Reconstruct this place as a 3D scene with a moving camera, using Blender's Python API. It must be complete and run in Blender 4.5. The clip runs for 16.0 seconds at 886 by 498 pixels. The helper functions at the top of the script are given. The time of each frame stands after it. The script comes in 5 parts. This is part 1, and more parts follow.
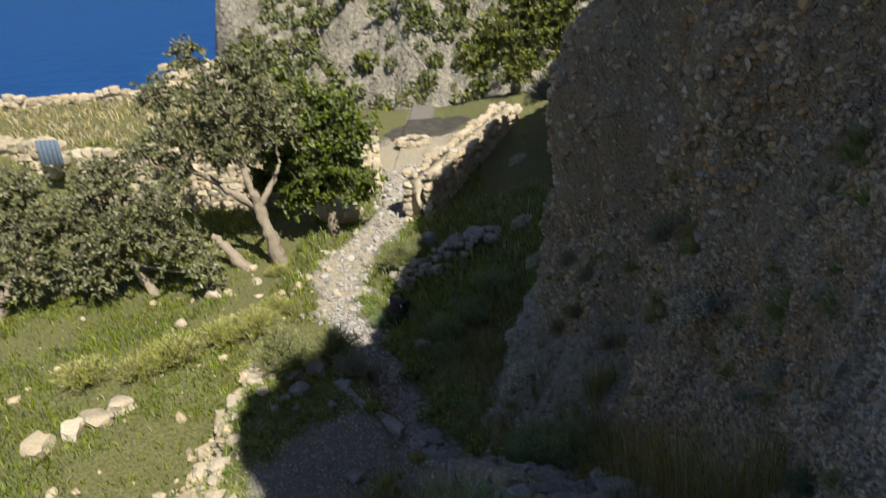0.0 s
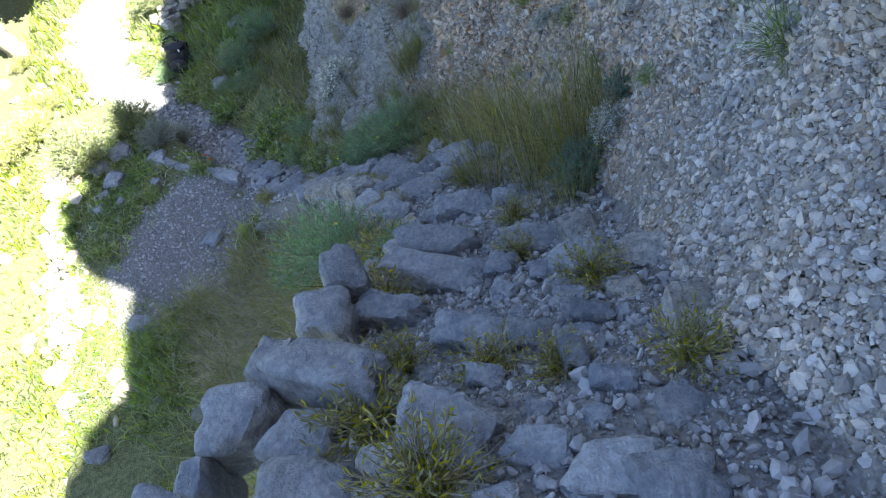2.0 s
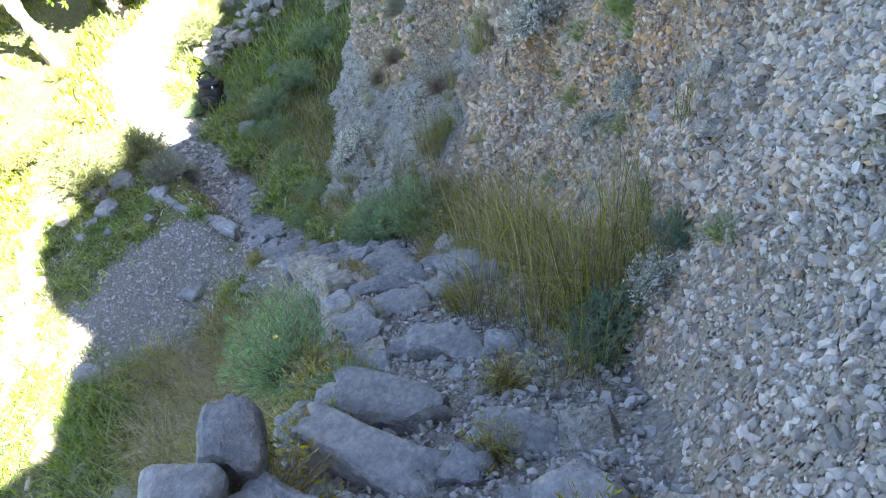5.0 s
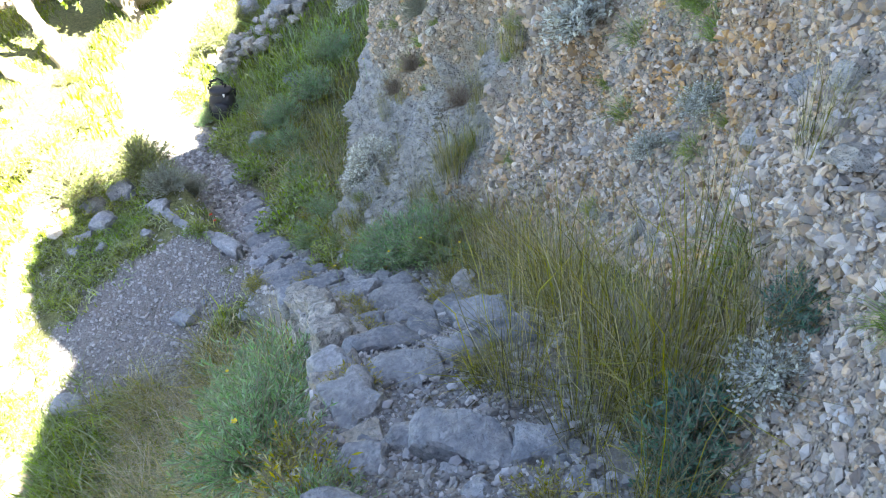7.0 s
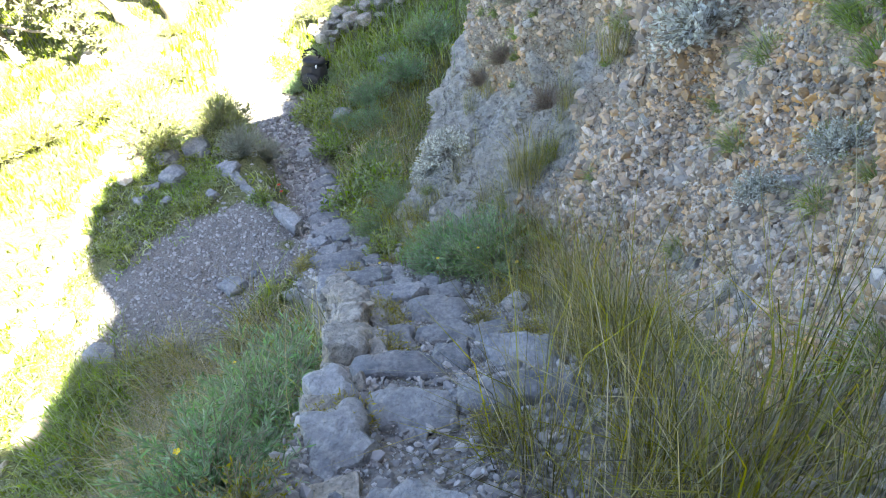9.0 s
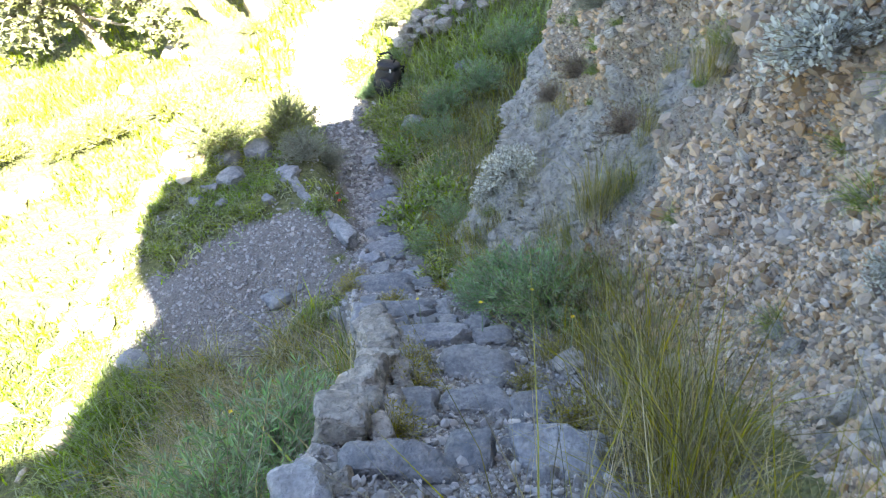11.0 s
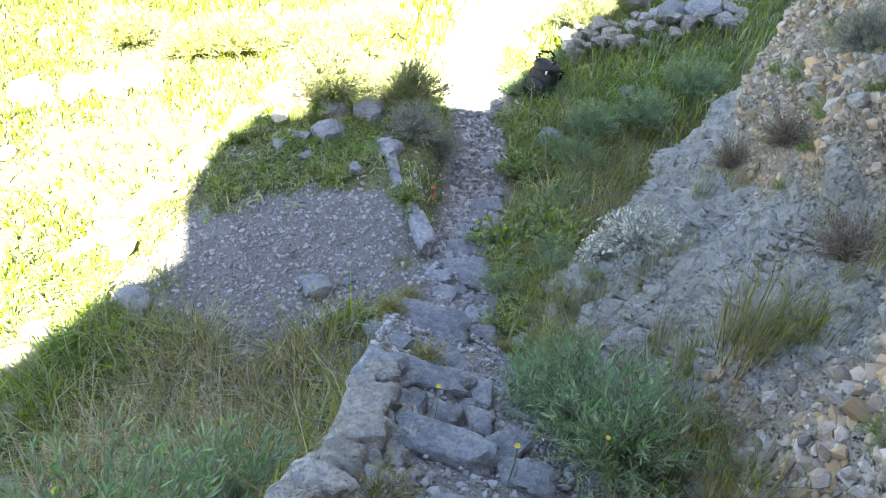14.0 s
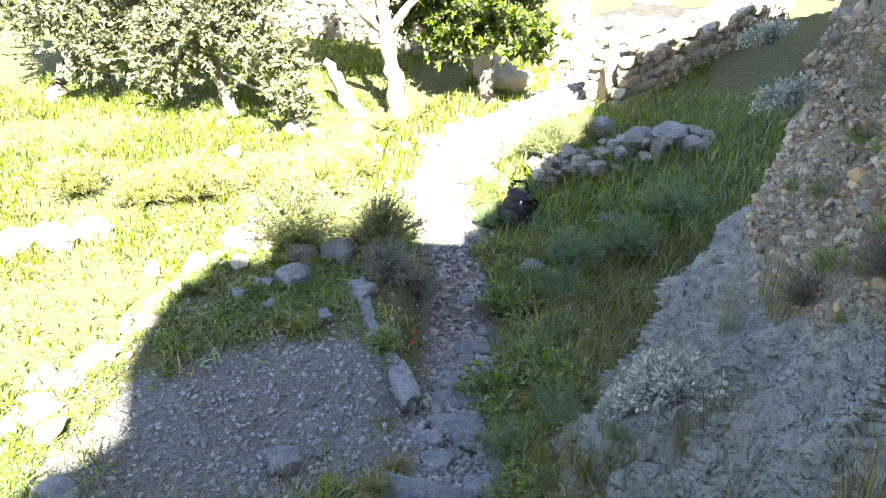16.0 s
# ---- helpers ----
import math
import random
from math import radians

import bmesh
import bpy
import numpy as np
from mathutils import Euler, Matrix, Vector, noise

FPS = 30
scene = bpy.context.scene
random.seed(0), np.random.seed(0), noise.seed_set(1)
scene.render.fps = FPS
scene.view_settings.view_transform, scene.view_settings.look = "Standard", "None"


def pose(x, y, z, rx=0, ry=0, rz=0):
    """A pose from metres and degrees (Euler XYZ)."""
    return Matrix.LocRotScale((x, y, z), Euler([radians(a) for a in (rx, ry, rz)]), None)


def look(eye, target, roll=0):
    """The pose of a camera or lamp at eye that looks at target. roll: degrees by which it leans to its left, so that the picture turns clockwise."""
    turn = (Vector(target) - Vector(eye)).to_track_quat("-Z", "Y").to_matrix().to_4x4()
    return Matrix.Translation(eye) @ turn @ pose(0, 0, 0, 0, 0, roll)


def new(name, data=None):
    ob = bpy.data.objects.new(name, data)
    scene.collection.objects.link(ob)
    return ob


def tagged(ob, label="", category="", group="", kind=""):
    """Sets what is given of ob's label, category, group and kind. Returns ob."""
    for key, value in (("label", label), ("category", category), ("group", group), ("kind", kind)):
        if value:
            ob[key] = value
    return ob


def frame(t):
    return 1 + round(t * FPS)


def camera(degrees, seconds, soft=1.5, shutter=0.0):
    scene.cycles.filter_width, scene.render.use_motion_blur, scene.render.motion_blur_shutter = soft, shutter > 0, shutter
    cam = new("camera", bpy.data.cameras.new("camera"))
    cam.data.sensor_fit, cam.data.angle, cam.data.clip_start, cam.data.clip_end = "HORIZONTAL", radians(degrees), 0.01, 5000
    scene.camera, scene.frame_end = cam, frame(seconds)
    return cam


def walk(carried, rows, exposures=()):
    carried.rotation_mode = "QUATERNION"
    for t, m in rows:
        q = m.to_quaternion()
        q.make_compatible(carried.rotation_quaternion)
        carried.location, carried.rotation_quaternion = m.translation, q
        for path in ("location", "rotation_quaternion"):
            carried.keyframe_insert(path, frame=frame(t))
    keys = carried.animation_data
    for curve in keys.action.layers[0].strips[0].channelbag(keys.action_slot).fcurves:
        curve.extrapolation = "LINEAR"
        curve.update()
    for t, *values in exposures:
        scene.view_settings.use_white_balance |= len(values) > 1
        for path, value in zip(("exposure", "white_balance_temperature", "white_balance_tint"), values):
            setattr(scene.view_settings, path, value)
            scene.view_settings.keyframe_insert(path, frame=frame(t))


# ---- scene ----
cam = camera(63.6, 16.0, soft=1.1, shutter=0.1)
PATH = [
    (0, (0.156, -0.044, 1.384), (0.068, 1.776, 0.56), -3.0),
    (0.1, (0.123, -0.01, 1.39), (0.121, 1.742, 0.426), -2.5),
    (0.2, (0.115, 0.016, 1.384), (0.187, 1.706, 0.316), -3.4),
    (0.5, (0.147, 0.058, 1.343), (0.269, 1.589, 0.062), -8.9),
    (1, (0.205, 0.17, 1.329), (0.387, 1.464, -0.185), -13.5),
    (1.5, (0.234, 0.204, 1.297), (0.381, 1.474, -0.241), -13.2),
    (2, (0.283, 0.274, 1.236), (0.462, 1.533, -0.308), -18.7),
    (2.5, (0.265, 0.382, 1.13), (0.43, 1.694, -0.371), -16.1),
    (3, (0.343, 0.54, 0.951), (0.465, 1.898, -0.513), -12.7),
    (3.5, (0.336, 0.655, 0.935), (0.484, 2.013, -0.525), -15.6),
    (4, (0.41, 0.771, 0.868), (0.616, 2.171, -0.545), -12.8),
    (4.5, (0.564, 0.898, 0.77), (0.689, 2.324, -0.626), -5.5),
    (4.7, (0.612, 0.954, 0.732), (0.781, 2.376, -0.665), -7.7),
    (6.8, (0.713, 1.603, 0.3), (0.94, 2.994, -1.119), -10.2),
    (7, (0.749, 1.683, 0.24), (0.899, 3.137, -1.125), -8.2),
    (7.5, (0.819, 1.79, 0.157), (0.939, 3.235, -1.22), -6.2),
    (8, (0.842, 1.9, 0.127), (1.0, 3.35, -1.242), -12.2),
    (8.5, (0.896, 2.027, 0.003), (0.918, 3.548, -1.295), -3.0),
    (8.7, (0.903, 2.061, -0.028), (0.87, 3.545, -1.369), -3.3),
    (10.8, (1.087, 2.577, -0.299), (0.963, 4.027, -1.671), -7.6),
    (11, (1.058, 2.684, -0.356), (0.781, 4.157, -1.681), -6.0),
    (11.5, (1.051, 2.967, -0.456), (0.673, 4.432, -1.764), -4.1),
    (12, (1.015, 3.117, -0.523), (0.656, 4.561, -1.86), -5.9),
    (12.5, (1.08, 3.365, -0.76), (0.513, 4.77, -2.066), 1.4),
    (13, (1.025, 3.518, -0.801), (0.474, 4.827, -2.21), 0.1),
    (13.5, (0.935, 3.664, -0.821), (0.41, 5.03, -2.184), -2.0),
    (14, (0.959, 3.899, -1.061), (0.395, 5.288, -2.385), 6.0),
    (14.5, (0.934, 4.064, -1.082), (0.466, 5.468, -2.426), -2.5),
    (15, (0.827, 4.217, -1.25), (0.367, 5.639, -2.578), 0.8),
    (15.5, (0.724, 4.378, -1.39), (0.115, 5.905, -2.528), 2.1),
    (16, (0.589, 4.439, -1.415), (0.002, 6.055, -2.437), 4.1),
]
EXPOSURES = [   # seconds, stops, kelvin, tint
    (0.0, 0.5, 7000, 10), (0.3, 0.68, 6900, 10), (0.6, 1.3, 6500, 10), (0.9, 1.9, 6100, 10), (1.2, 2.55, 5900, 10), (1.6, 2.8, 5850, 10), (2.5, 3.28, 6250, 10), (4.7, 3.5, 6500, 10),
    (7.0, 3.87, 6800, 10), (11.0, 3.78, 6850, 10), (12.0, 3.73, 6850, 10), (14.5, 3.77, 6750, 10), (15.5, 3.58, 6700, 10), (16.0, 3.12, 6600, 10)]
walk(cam, [(t, look(eye, target, roll)) for t, eye, target, roll in PATH], EXPOSURES)

# ---- light ----
SUN = Vector((0.55, -0.83, 1.28)).normalized()      # towards the sun
world = bpy.data.worlds.new("sky")
scene.world = world
world.use_nodes = True
wn = world.node_tree
sky = wn.nodes.new("ShaderNodeTexSky")
sky.sky_type = "NISHITA"
sky.sun_disc = False
sky.sun_elevation = math.asin(SUN.z)
sky.sun_rotation = math.atan2(SUN.x, SUN.y)
wn.links.new(sky.outputs[0], wn.nodes["Background"].inputs[0])
wn.nodes["Background"].inputs[1].default_value = 0.05
sun_data = bpy.data.lights.new("sun", "SUN")
sun_data.energy, sun_data.angle, sun_data.color = 5.0, radians(0.53), (1.0, 0.94, 0.80)
sun = new("sun", sun_data)
sun.matrix_world = look((0, 0, 60), Vector((0, 0, 60)) - SUN)

# ---- materials ----


def material(name, base, rough=0.9, metal=0.0, variation=(), bump=(), island=0.0, object_random=0.0, translucent=0.0, cover=()):
    """base: colour. variation: rows of (noise scale, amount, colour) mixed in by noise. bump: rows of (scale, height in m, kind).
    island, object_random: how far the brightness differs from piece to piece."""
    mat = bpy.data.materials.new(name)
    mat.use_nodes = True
    nt = mat.node_tree
    bsdf = nt.nodes["Principled BSDF"]
    bsdf.inputs["Roughness"].default_value = rough
    bsdf.inputs["Metallic"].default_value = metal
    coord = nt.nodes.new("ShaderNodeNewGeometry")
    place = coord.outputs["Position"]
    colour = None

    def mix(kind, fac, a, b):
        node = nt.nodes.new("ShaderNodeMix")
        node.data_type, node.blend_type = "RGBA", kind
        for socket, value in ((node.inputs[0], fac), (node.inputs[6], a), (node.inputs[7], b)):
            if isinstance(value, (int, float)):
                socket.default_value = value
            elif isinstance(value, tuple):
                socket.default_value = (*value, 1)
            else:
                nt.links.new(value, socket)
        return node.outputs[2]

    def noise_out(scale, detail=4.0, lo=0.4, hi=0.62):
        tex = nt.nodes.new("ShaderNodeTexNoise")
        tex.inputs["Scale"].default_value, tex.inputs["Detail"].default_value = scale, detail
        nt.links.new(place, tex.inputs["Vector"])
        ramp = nt.nodes.new("ShaderNodeMapRange")
        ramp.inputs[1].default_value, ramp.inputs[2].default_value = lo, hi
        nt.links.new(tex.outputs[0], ramp.inputs[0])
        return ramp.outputs[0]

    colour = base
    for scale, amount, other in variation:
        fac = nt.nodes.new("ShaderNodeMath")
        fac.operation = "MULTIPLY"
        fac.inputs[1].default_value = amount
        nt.links.new(noise_out(scale), fac.inputs[0])
        colour = mix("MIX", fac.outputs[0], colour, other)
    for field, other, grain in cover:
        att = nt.nodes.new("ShaderNodeAttribute")
        att.attribute_name = field
        ragged = nt.nodes.new("ShaderNodeMath")
        ragged.operation = "MULTIPLY_ADD"
        ragged.inputs[1].default_value, ragged.inputs[2].default_value = 0.7, -0.35
        nt.links.new(noise_out(grain, 5.0, 0.3, 0.7), ragged.inputs[0])
        total = nt.nodes.new("ShaderNodeMath")
        total.operation, total.use_clamp = "ADD", True
        nt.links.new(att.outputs["Fac"], total.inputs[0])
        nt.links.new(ragged.outputs[0], total.inputs[1])
        sharp = nt.nodes.new("ShaderNodeMapRange")
        sharp.inputs[1].default_value, sharp.inputs[2].default_value = 0.35, 0.65
        nt.links.new(total.outputs[0], sharp.inputs[0])
        second = mix("MIX", noise_out(grain * 7), other, tuple(0.6 * c for c in other))
        colour = mix("MIX", sharp.outputs[0], colour, second)
    for source, amount in (("island", island), ("object", object_random)):
        if amount:
            if source == "island":
                rnd = coord.outputs["Random Per Island"]
            else:
                info = nt.nodes.new("ShaderNodeObjectInfo")
                rnd = info.outputs["Random"]
            hsv = nt.nodes.new("ShaderNodeHueSaturation")
            val = nt.nodes.new("ShaderNodeMapRange")
            val.inputs[3].default_value, val.inputs[4].default_value = 1 - amount, 1 + amount
            nt.links.new(rnd, val.inputs[0])
            nt.links.new(val.outputs[0], hsv.inputs["Value"])
            hue = nt.nodes.new("ShaderNodeMath")
            hue.operation = "MULTIPLY_ADD"
            frac = nt.nodes.new("ShaderNodeMath")
            frac.operation = "MULTIPLY"
            frac.inputs[1].default_value = 7.31
            nt.links.new(rnd, frac.inputs[0])
            fr = nt.nodes.new("ShaderNodeMath")
            fr.operation = "FRACT"
            nt.links.new(frac.outputs[0], fr.inputs[0])
            sat = nt.nodes.new("ShaderNodeMapRange")
            sat.inputs[3].default_value, sat.inputs[4].default_value = 1 - 1.2 * amount, 1 + 1.2 * amount
            nt.links.new(fr.outputs[0], sat.inputs[0])
            nt.links.new(sat.outputs[0], hsv.inputs["Saturation"])
            if isinstance(colour, tuple):
                hsv.inputs["Color"].default_value = (*colour, 1)
            else:
                nt.links.new(colour, hsv.inputs["Color"])
            colour = hsv.outputs[0]
            nt.nodes.remove(hue)
    if isinstance(colour, tuple):
        bsdf.inputs["Base Color"].default_value = (*colour, 1)
    else:
        nt.links.new(colour, bsdf.inputs["Base Color"])
    normal = None
    for scale, height, kind in bump:
        if kind == "noise":
            tex = nt.nodes.new("ShaderNodeTexNoise")
            tex.inputs["Scale"].default_value, tex.inputs["Detail"].default_value = scale, 6
            out = tex.outputs[0]
        else:
            tex = nt.nodes.new("ShaderNodeTexVoronoi")
            tex.inputs["Scale"].default_value = scale
            out = tex.outputs[0]
        nt.links.new(place, tex.inputs["Vector"])
        node = nt.nodes.new("ShaderNodeBump")
        node.inputs["Distance"].default_value = height
        node.invert = kind != "noise"
        nt.links.new(out, node.inputs["Height"])
        if normal is not None:
            nt.links.new(normal, node.inputs["Normal"])
        normal = node.outputs[0]
    if normal is not None:
        nt.links.new(normal, bsdf.inputs["Normal"])
    if translucent:
        tl = nt.nodes.new("ShaderNodeBsdfTranslucent")
        if isinstance(colour, tuple):
            tl.inputs[0].default_value = (*colour, 1)
        else:
            nt.links.new(colour, tl.inputs[0])
        ms = nt.nodes.new("ShaderNodeMixShader")
        ms.inputs[0].default_value = translucent
        nt.links.new(bsdf.outputs[0], ms.inputs[1])
        nt.links.new(tl.outputs[0], ms.inputs[2])
        nt.links.new(ms.outputs[0], nt.nodes["Material Output"].inputs[0])
    return mat


M_GROUND = material("soil_and_gravel", (0.22, 0.215, 0.215), 0.95, variation=[(3, 0.45, (0.16, 0.145, 0.13)), (14, 0.5, (0.30, 0.28, 0.26)), (60, 0.5, (0.12, 0.11, 0.10))], cover=[("grassy", (0.17, 0.18, 0.075), 2.5), ("trodden", (0.46, 0.42, 0.35), 3.0)], bump=[(45, 0.02, "voronoi"), (9, 0.05, "noise")])
M_CLIFF = material("conglomerate_matrix", (0.26, 0.22, 0.18), 0.95, variation=[(0.7, 0.7, (0.34, 0.23, 0.14)), (3, 0.5, (0.22, 0.215, 0.21)), (40, 0.5, (0.40, 0.37, 0.33))], cover=[("limestone", (0.37, 0.365, 0.36), 5.0)], bump=[(30, 0.03, "voronoi"), (75, 0.012, "voronoi"), (4, 0.06, "noise")])
M_PEBBLE = material("pale_grey_pebbles", (0.49, 0.435, 0.38), 0.85, variation=[(0.55, 0.7, (0.48, 0.38, 0.28)), (1.7, 0.55, (0.40, 0.39, 0.385)), (9, 0.4, (0.30, 0.285, 0.27)), (60, 0.35, (0.27, 0.27, 0.28))], bump=[(120, 0.004, "noise")], island=0.42)
M_PEBBLE_TAN = material("tan_pebbles", (0.44, 0.34, 0.25), 0.85, variation=[(0.55, 0.8, (0.46, 0.31, 0.185)), (1.7, 0.6, (0.37, 0.345, 0.32)), (60, 0.35, (0.22, 0.22, 0.225))], bump=[(120, 0.004, "noise")], island=0.45)
M_SLAB = material("bare_limestone", (0.38, 0.37, 0.355), 0.85, variation=[(2.0, 0.6, (0.27, 0.245, 0.21)), (5, 0.7, (0.43, 0.42, 0.40)), (14, 0.7, (0.17, 0.165, 0.155)), (40, 0.5, (0.36, 0.35, 0.33))], bump=[(3, 0.25, "noise"), (11, 0.08, "noise"), (35, 0.03, "noise")])
M_GRAVEL = material("gravel", (0.33, 0.325, 0.335), 0.9, variation=[(40, 0.4, (0.19, 0.19, 0.19))], island=0.4)
M_STONE = material("grey_limestone", (0.2, 0.216, 0.248), 0.7, variation=[(3, 0.7, (0.36, 0.37, 0.39)), (8, 0.6, (0.13, 0.143, 0.168)), (22, 0.5, (0.40, 0.40, 0.405)), (55, 0.4, (0.10, 0.11, 0.13))], bump=[(6, 0.035, "noise"), (28, 0.018, "noise"), (120, 0.008, "noise")], object_random=0.22)
M_PALE = material("pale_limestone", (0.43, 0.38, 0.30), 0.9, variation=[(2, 0.6, (0.34, 0.32, 0.29)), (8, 0.6, (0.46, 0.36, 0.23)), (30, 0.35, (0.62, 0.59, 0.54))], bump=[(12, 0.03, "noise"), (50, 0.01, "noise")], object_random=0.2, island=0.12)
M_WALLSTONE = material("rough_wall_stone", (0.40, 0.39, 0.375), 0.9, variation=[(4, 0.6, (0.30, 0.25, 0.19)), (12, 0.7, (0.46, 0.44, 0.41)), (30, 0.5, (0.15, 0.15, 0.15))], bump=[(12, 0.06, "noise"), (45, 0.03, "noise"), (130, 0.008, "noise")], object_random=0.25)
M_SEA = material("sea", (0.004, 0.05, 0.20), 0.5, variation=[(0.02, 0.5, (0.006, 0.065, 0.24))], bump=[(0.06, 2.5, "noise")])
M_SEA.node_tree.nodes["Principled BSDF"].inputs["Specular IOR Level"].default_value = 0.12
M_HILL = material("far_limestone", (0.52, 0.49, 0.44), 0.95, variation=[(0.15, 0.6, (0.20, 0.21, 0.11)), (0.45, 0.6, (0.27, 0.265, 0.26)), (1.6, 0.7, (0.15, 0.15, 0.13)), (5, 0.5, (0.46, 0.44, 0.41))], bump=[(0.3, 3.0, "noise"), (1.2, 1.2, "noise"), (4, 0.4, "noise")])

# ---- shape of the place ----


def curve(points):
    ys, zs = zip(*points)
    return lambda v: np.interp(v, ys, zs)


path_x = curve([(-6, -0.6), (-1, 0.1), (1, 0.45), (2, 0.7), (3, 0.95), (4, 0.95), (5, 0.72), (6, 0.3), (7, -0.2), (8, -0.55), (9, -0.82), (9.5, -0.98), (10.3, -1.3), (11, -1.56), (12, -2.02), (13.5, -2.7), (15, -3.1), (16, -3.1), (17.2, -2.8), (20, -2.1), (27, -2.1)])
path_z = curve([(-6, 2.0), (-1, 0.25), (0, 0.0), (1, -0.42), (2, -1.15), (2.9, -1.74), (3.7, -2.14), (4.1, -2.5), (4.5, -2.84), (5, -3.2), (5.5, -3.58), (6.1, -3.96), (6.8, -4.55), (7.4, -5.0), (8.3, -5.45), (10.3, -6.02), (11.7, -6.12), (13, -6.2), (40, -6.4)])
path_w = curve([(-6, 0.6), (1, 0.55), (4, 0.6), (7, 0.43), (8, 0.28), (10, 0.3), (12, 0.38), (16, 0.5)])
foot_x = curve([(-10, 0.6), (-2, 0.9), (0, 0.98), (1, 1.02), (2, 1.35), (3, 1.62), (4, 1.72), (5, 1.55), (6, 1.1), (7, 0.5), (8, 0.1), (9, 0.26), (10, 0.5), (11, 0.98), (12.5, 1.7), (15, 2.3), (20, 3.2), (30, 5.5)])
lean_x = curve([(0, 0), (0.4, 0.3), (1, 0.5), (2.7, 0.8), (4.7, 0.92), (6.3, 1.25), (8, 2.0), (10, 2.6), (20, 4)])
crest_z = curve([(-20, 16), (-6.5, 11.5), (-4.6, 10.1), (-2.9, 8.2), (-2.3, 9.15), (-1.8, 10.4), (-0.6, 10.1), (0.6, 9.2), (2.7, 7.7), (3.9, 6.6), (4.6, 6.1), (8, 5.2), (9.7, 5.1), (13, 4.6), (17.7, 3.4), (24, 1), (30, -2)])


def smooth(a, b, v):
    t = np.clip((v - a) / (b - a), 0, 1)
    return t * t * (3 - 2 * t)


def waves(x, y, scale, seed=0.0):
    """Cheap, smooth unevenness between about -1 and 1."""
    a = np.sin(x * scale + 1.3 * np.sin(y * scale * 0.7 + seed) + seed * 2.1)
    b = np.sin(y * scale * 1.13 + 1.7 * np.sin(x * scale * 0.83 - seed) + seed)
    c = np.sin((x + y) * scale * 2.3 + seed * 3) * np.sin((x - 0.7 * y) * scale * 2.9 + seed)
    return 0.4 * a + 0.4 * b + 0.3 * c


def ground_z(x, y):
    x, y = np.asarray(x, float), np.asarray(y, float)
    px, pz, pw = path_x(y), path_z(y), path_w(y)
    meadow = -6.2 + 0.10 * waves(x, y, 0.6) - 0.02 * np.clip(y - 14, 0, 30) + 0.25 * smooth(-3.5, -2.5, x) * smooth(14, 11, y)
    terrace = -5.3 + 0.04 * waves(x, y, 1.2, 2.0)
    on_terrace = smooth(-4.3, -3.4, x + 0.3 * waves(x, y, 1.0, 5.0)) * smooth(11.4, 10.0, y)
    low = meadow + (terrace - meadow) * on_terrace
    left = px - pw - x
    bank = pz - 0.12 - 0.55 * smooth(0.0, 0.25, left) * smooth(7.4, 6.6, y) - np.clip(left, 0, 50) * 1.15
    z_left = np.maximum(low, bank)
    # where the path lies lower than the terrace, a short slope up to it
    z_left = np.where(low > pz, pz + (low - pz) * smooth(0.0, 0.4, left), z_left)
    right = x - (px + pw)
    z_right = pz + (0.35 - 0.3 * smooth(9.0, 12.0, y)) * np.clip(right, 0, 0.6) + 0.25 * np.clip(right - 0.6, 0, 3) * smooth(10, 12, y) + 0.04 * waves(x, y, 3.0, 1.0)
    sunk = 0.055 * smooth(0.0, 0.12, -left) * smooth(0.25, 0.0, right) * smooth(8.4, 7.9, y)
    z = np.where(left > 0, z_left, np.where(right > 0, z_right, pz)) - sunk
    z = np.where(y > 12, np.where(left > 0, low, z), z)
    # the ruin stands on a raised, level plot
    z = z + (-4.45 - z) * smooth(20.5, 20.9, y) * smooth(-5.2, -5.7, x) * smooth(31, 29.5, y)
    # behind and beyond the terraces the land drops to the sea
    edge = smooth(33, 40, y + 0.35 * x) + smooth(-24, -30, x)
    z = z - np.clip(edge, 0, 1) * 12 - np.clip(y + 0.35 * x - 38, 0, 400) * 0.75 - np.clip(-28 - x, 0, 400) * 0.8
    return z + 0.02 * waves(x, y, 4.0, 3.0)


def grid_mesh(name, xs, ys, height, mat):
    gx, gy = np.meshgrid(xs, ys)
    verts = np.stack([gx, gy, height(gx, gy)], -1).reshape(-1, 3)
    n, m = len(xs), len(ys)
    idx = np.arange(n * m).reshape(m, n)
    faces = np.stack([idx[:-1, :-1], idx[:-1, 1:], idx[1:, 1:], idx[1:, :-1]], -1).reshape(-1, 4)
    return mesh_object(name, verts, faces, mat)


def mesh_object(name, verts, faces, mat, parent=None, flat=False):
    me = bpy.data.meshes.new(name)
    me.from_pydata(np.asarray(verts).tolist(), [], np.asarray(faces).tolist() if not isinstance(faces, list) else faces)
    me.materials.append(mat)
    if not flat:
        me.shade_smooth()
    ob = new(name, me)
    if parent is not None:
        ob.parent = parent
    return ob


def steps(*pieces):
    """Places along an axis: pieces of (start, end, spacing)."""
    out = []
    for a, b, d in pieces:
        out.extend(np.arange(a, b, d))
    return np.array(out + [pieces[-1][1]])


ground = grid_mesh("ground", steps((-160, -30, 6), (-30, -12, 0.8), (-12, -4, 0.16), (-4, 3, 0.06), (3, 20, 0.6), (20, 200, 9)),
                   steps((-60, -6, 2), (-6, -1, 0.2), (-1, 13, 0.06), (13, 30, 0.2), (30, 60, 1.0), (60, 250, 8)), ground_z, M_GROUND)


def cover_field(ob, name, values):
    ob.data.attributes.new(name, "FLOAT", "POINT").data.foreach_set("value", np.asarray(values, dtype=np.float32))


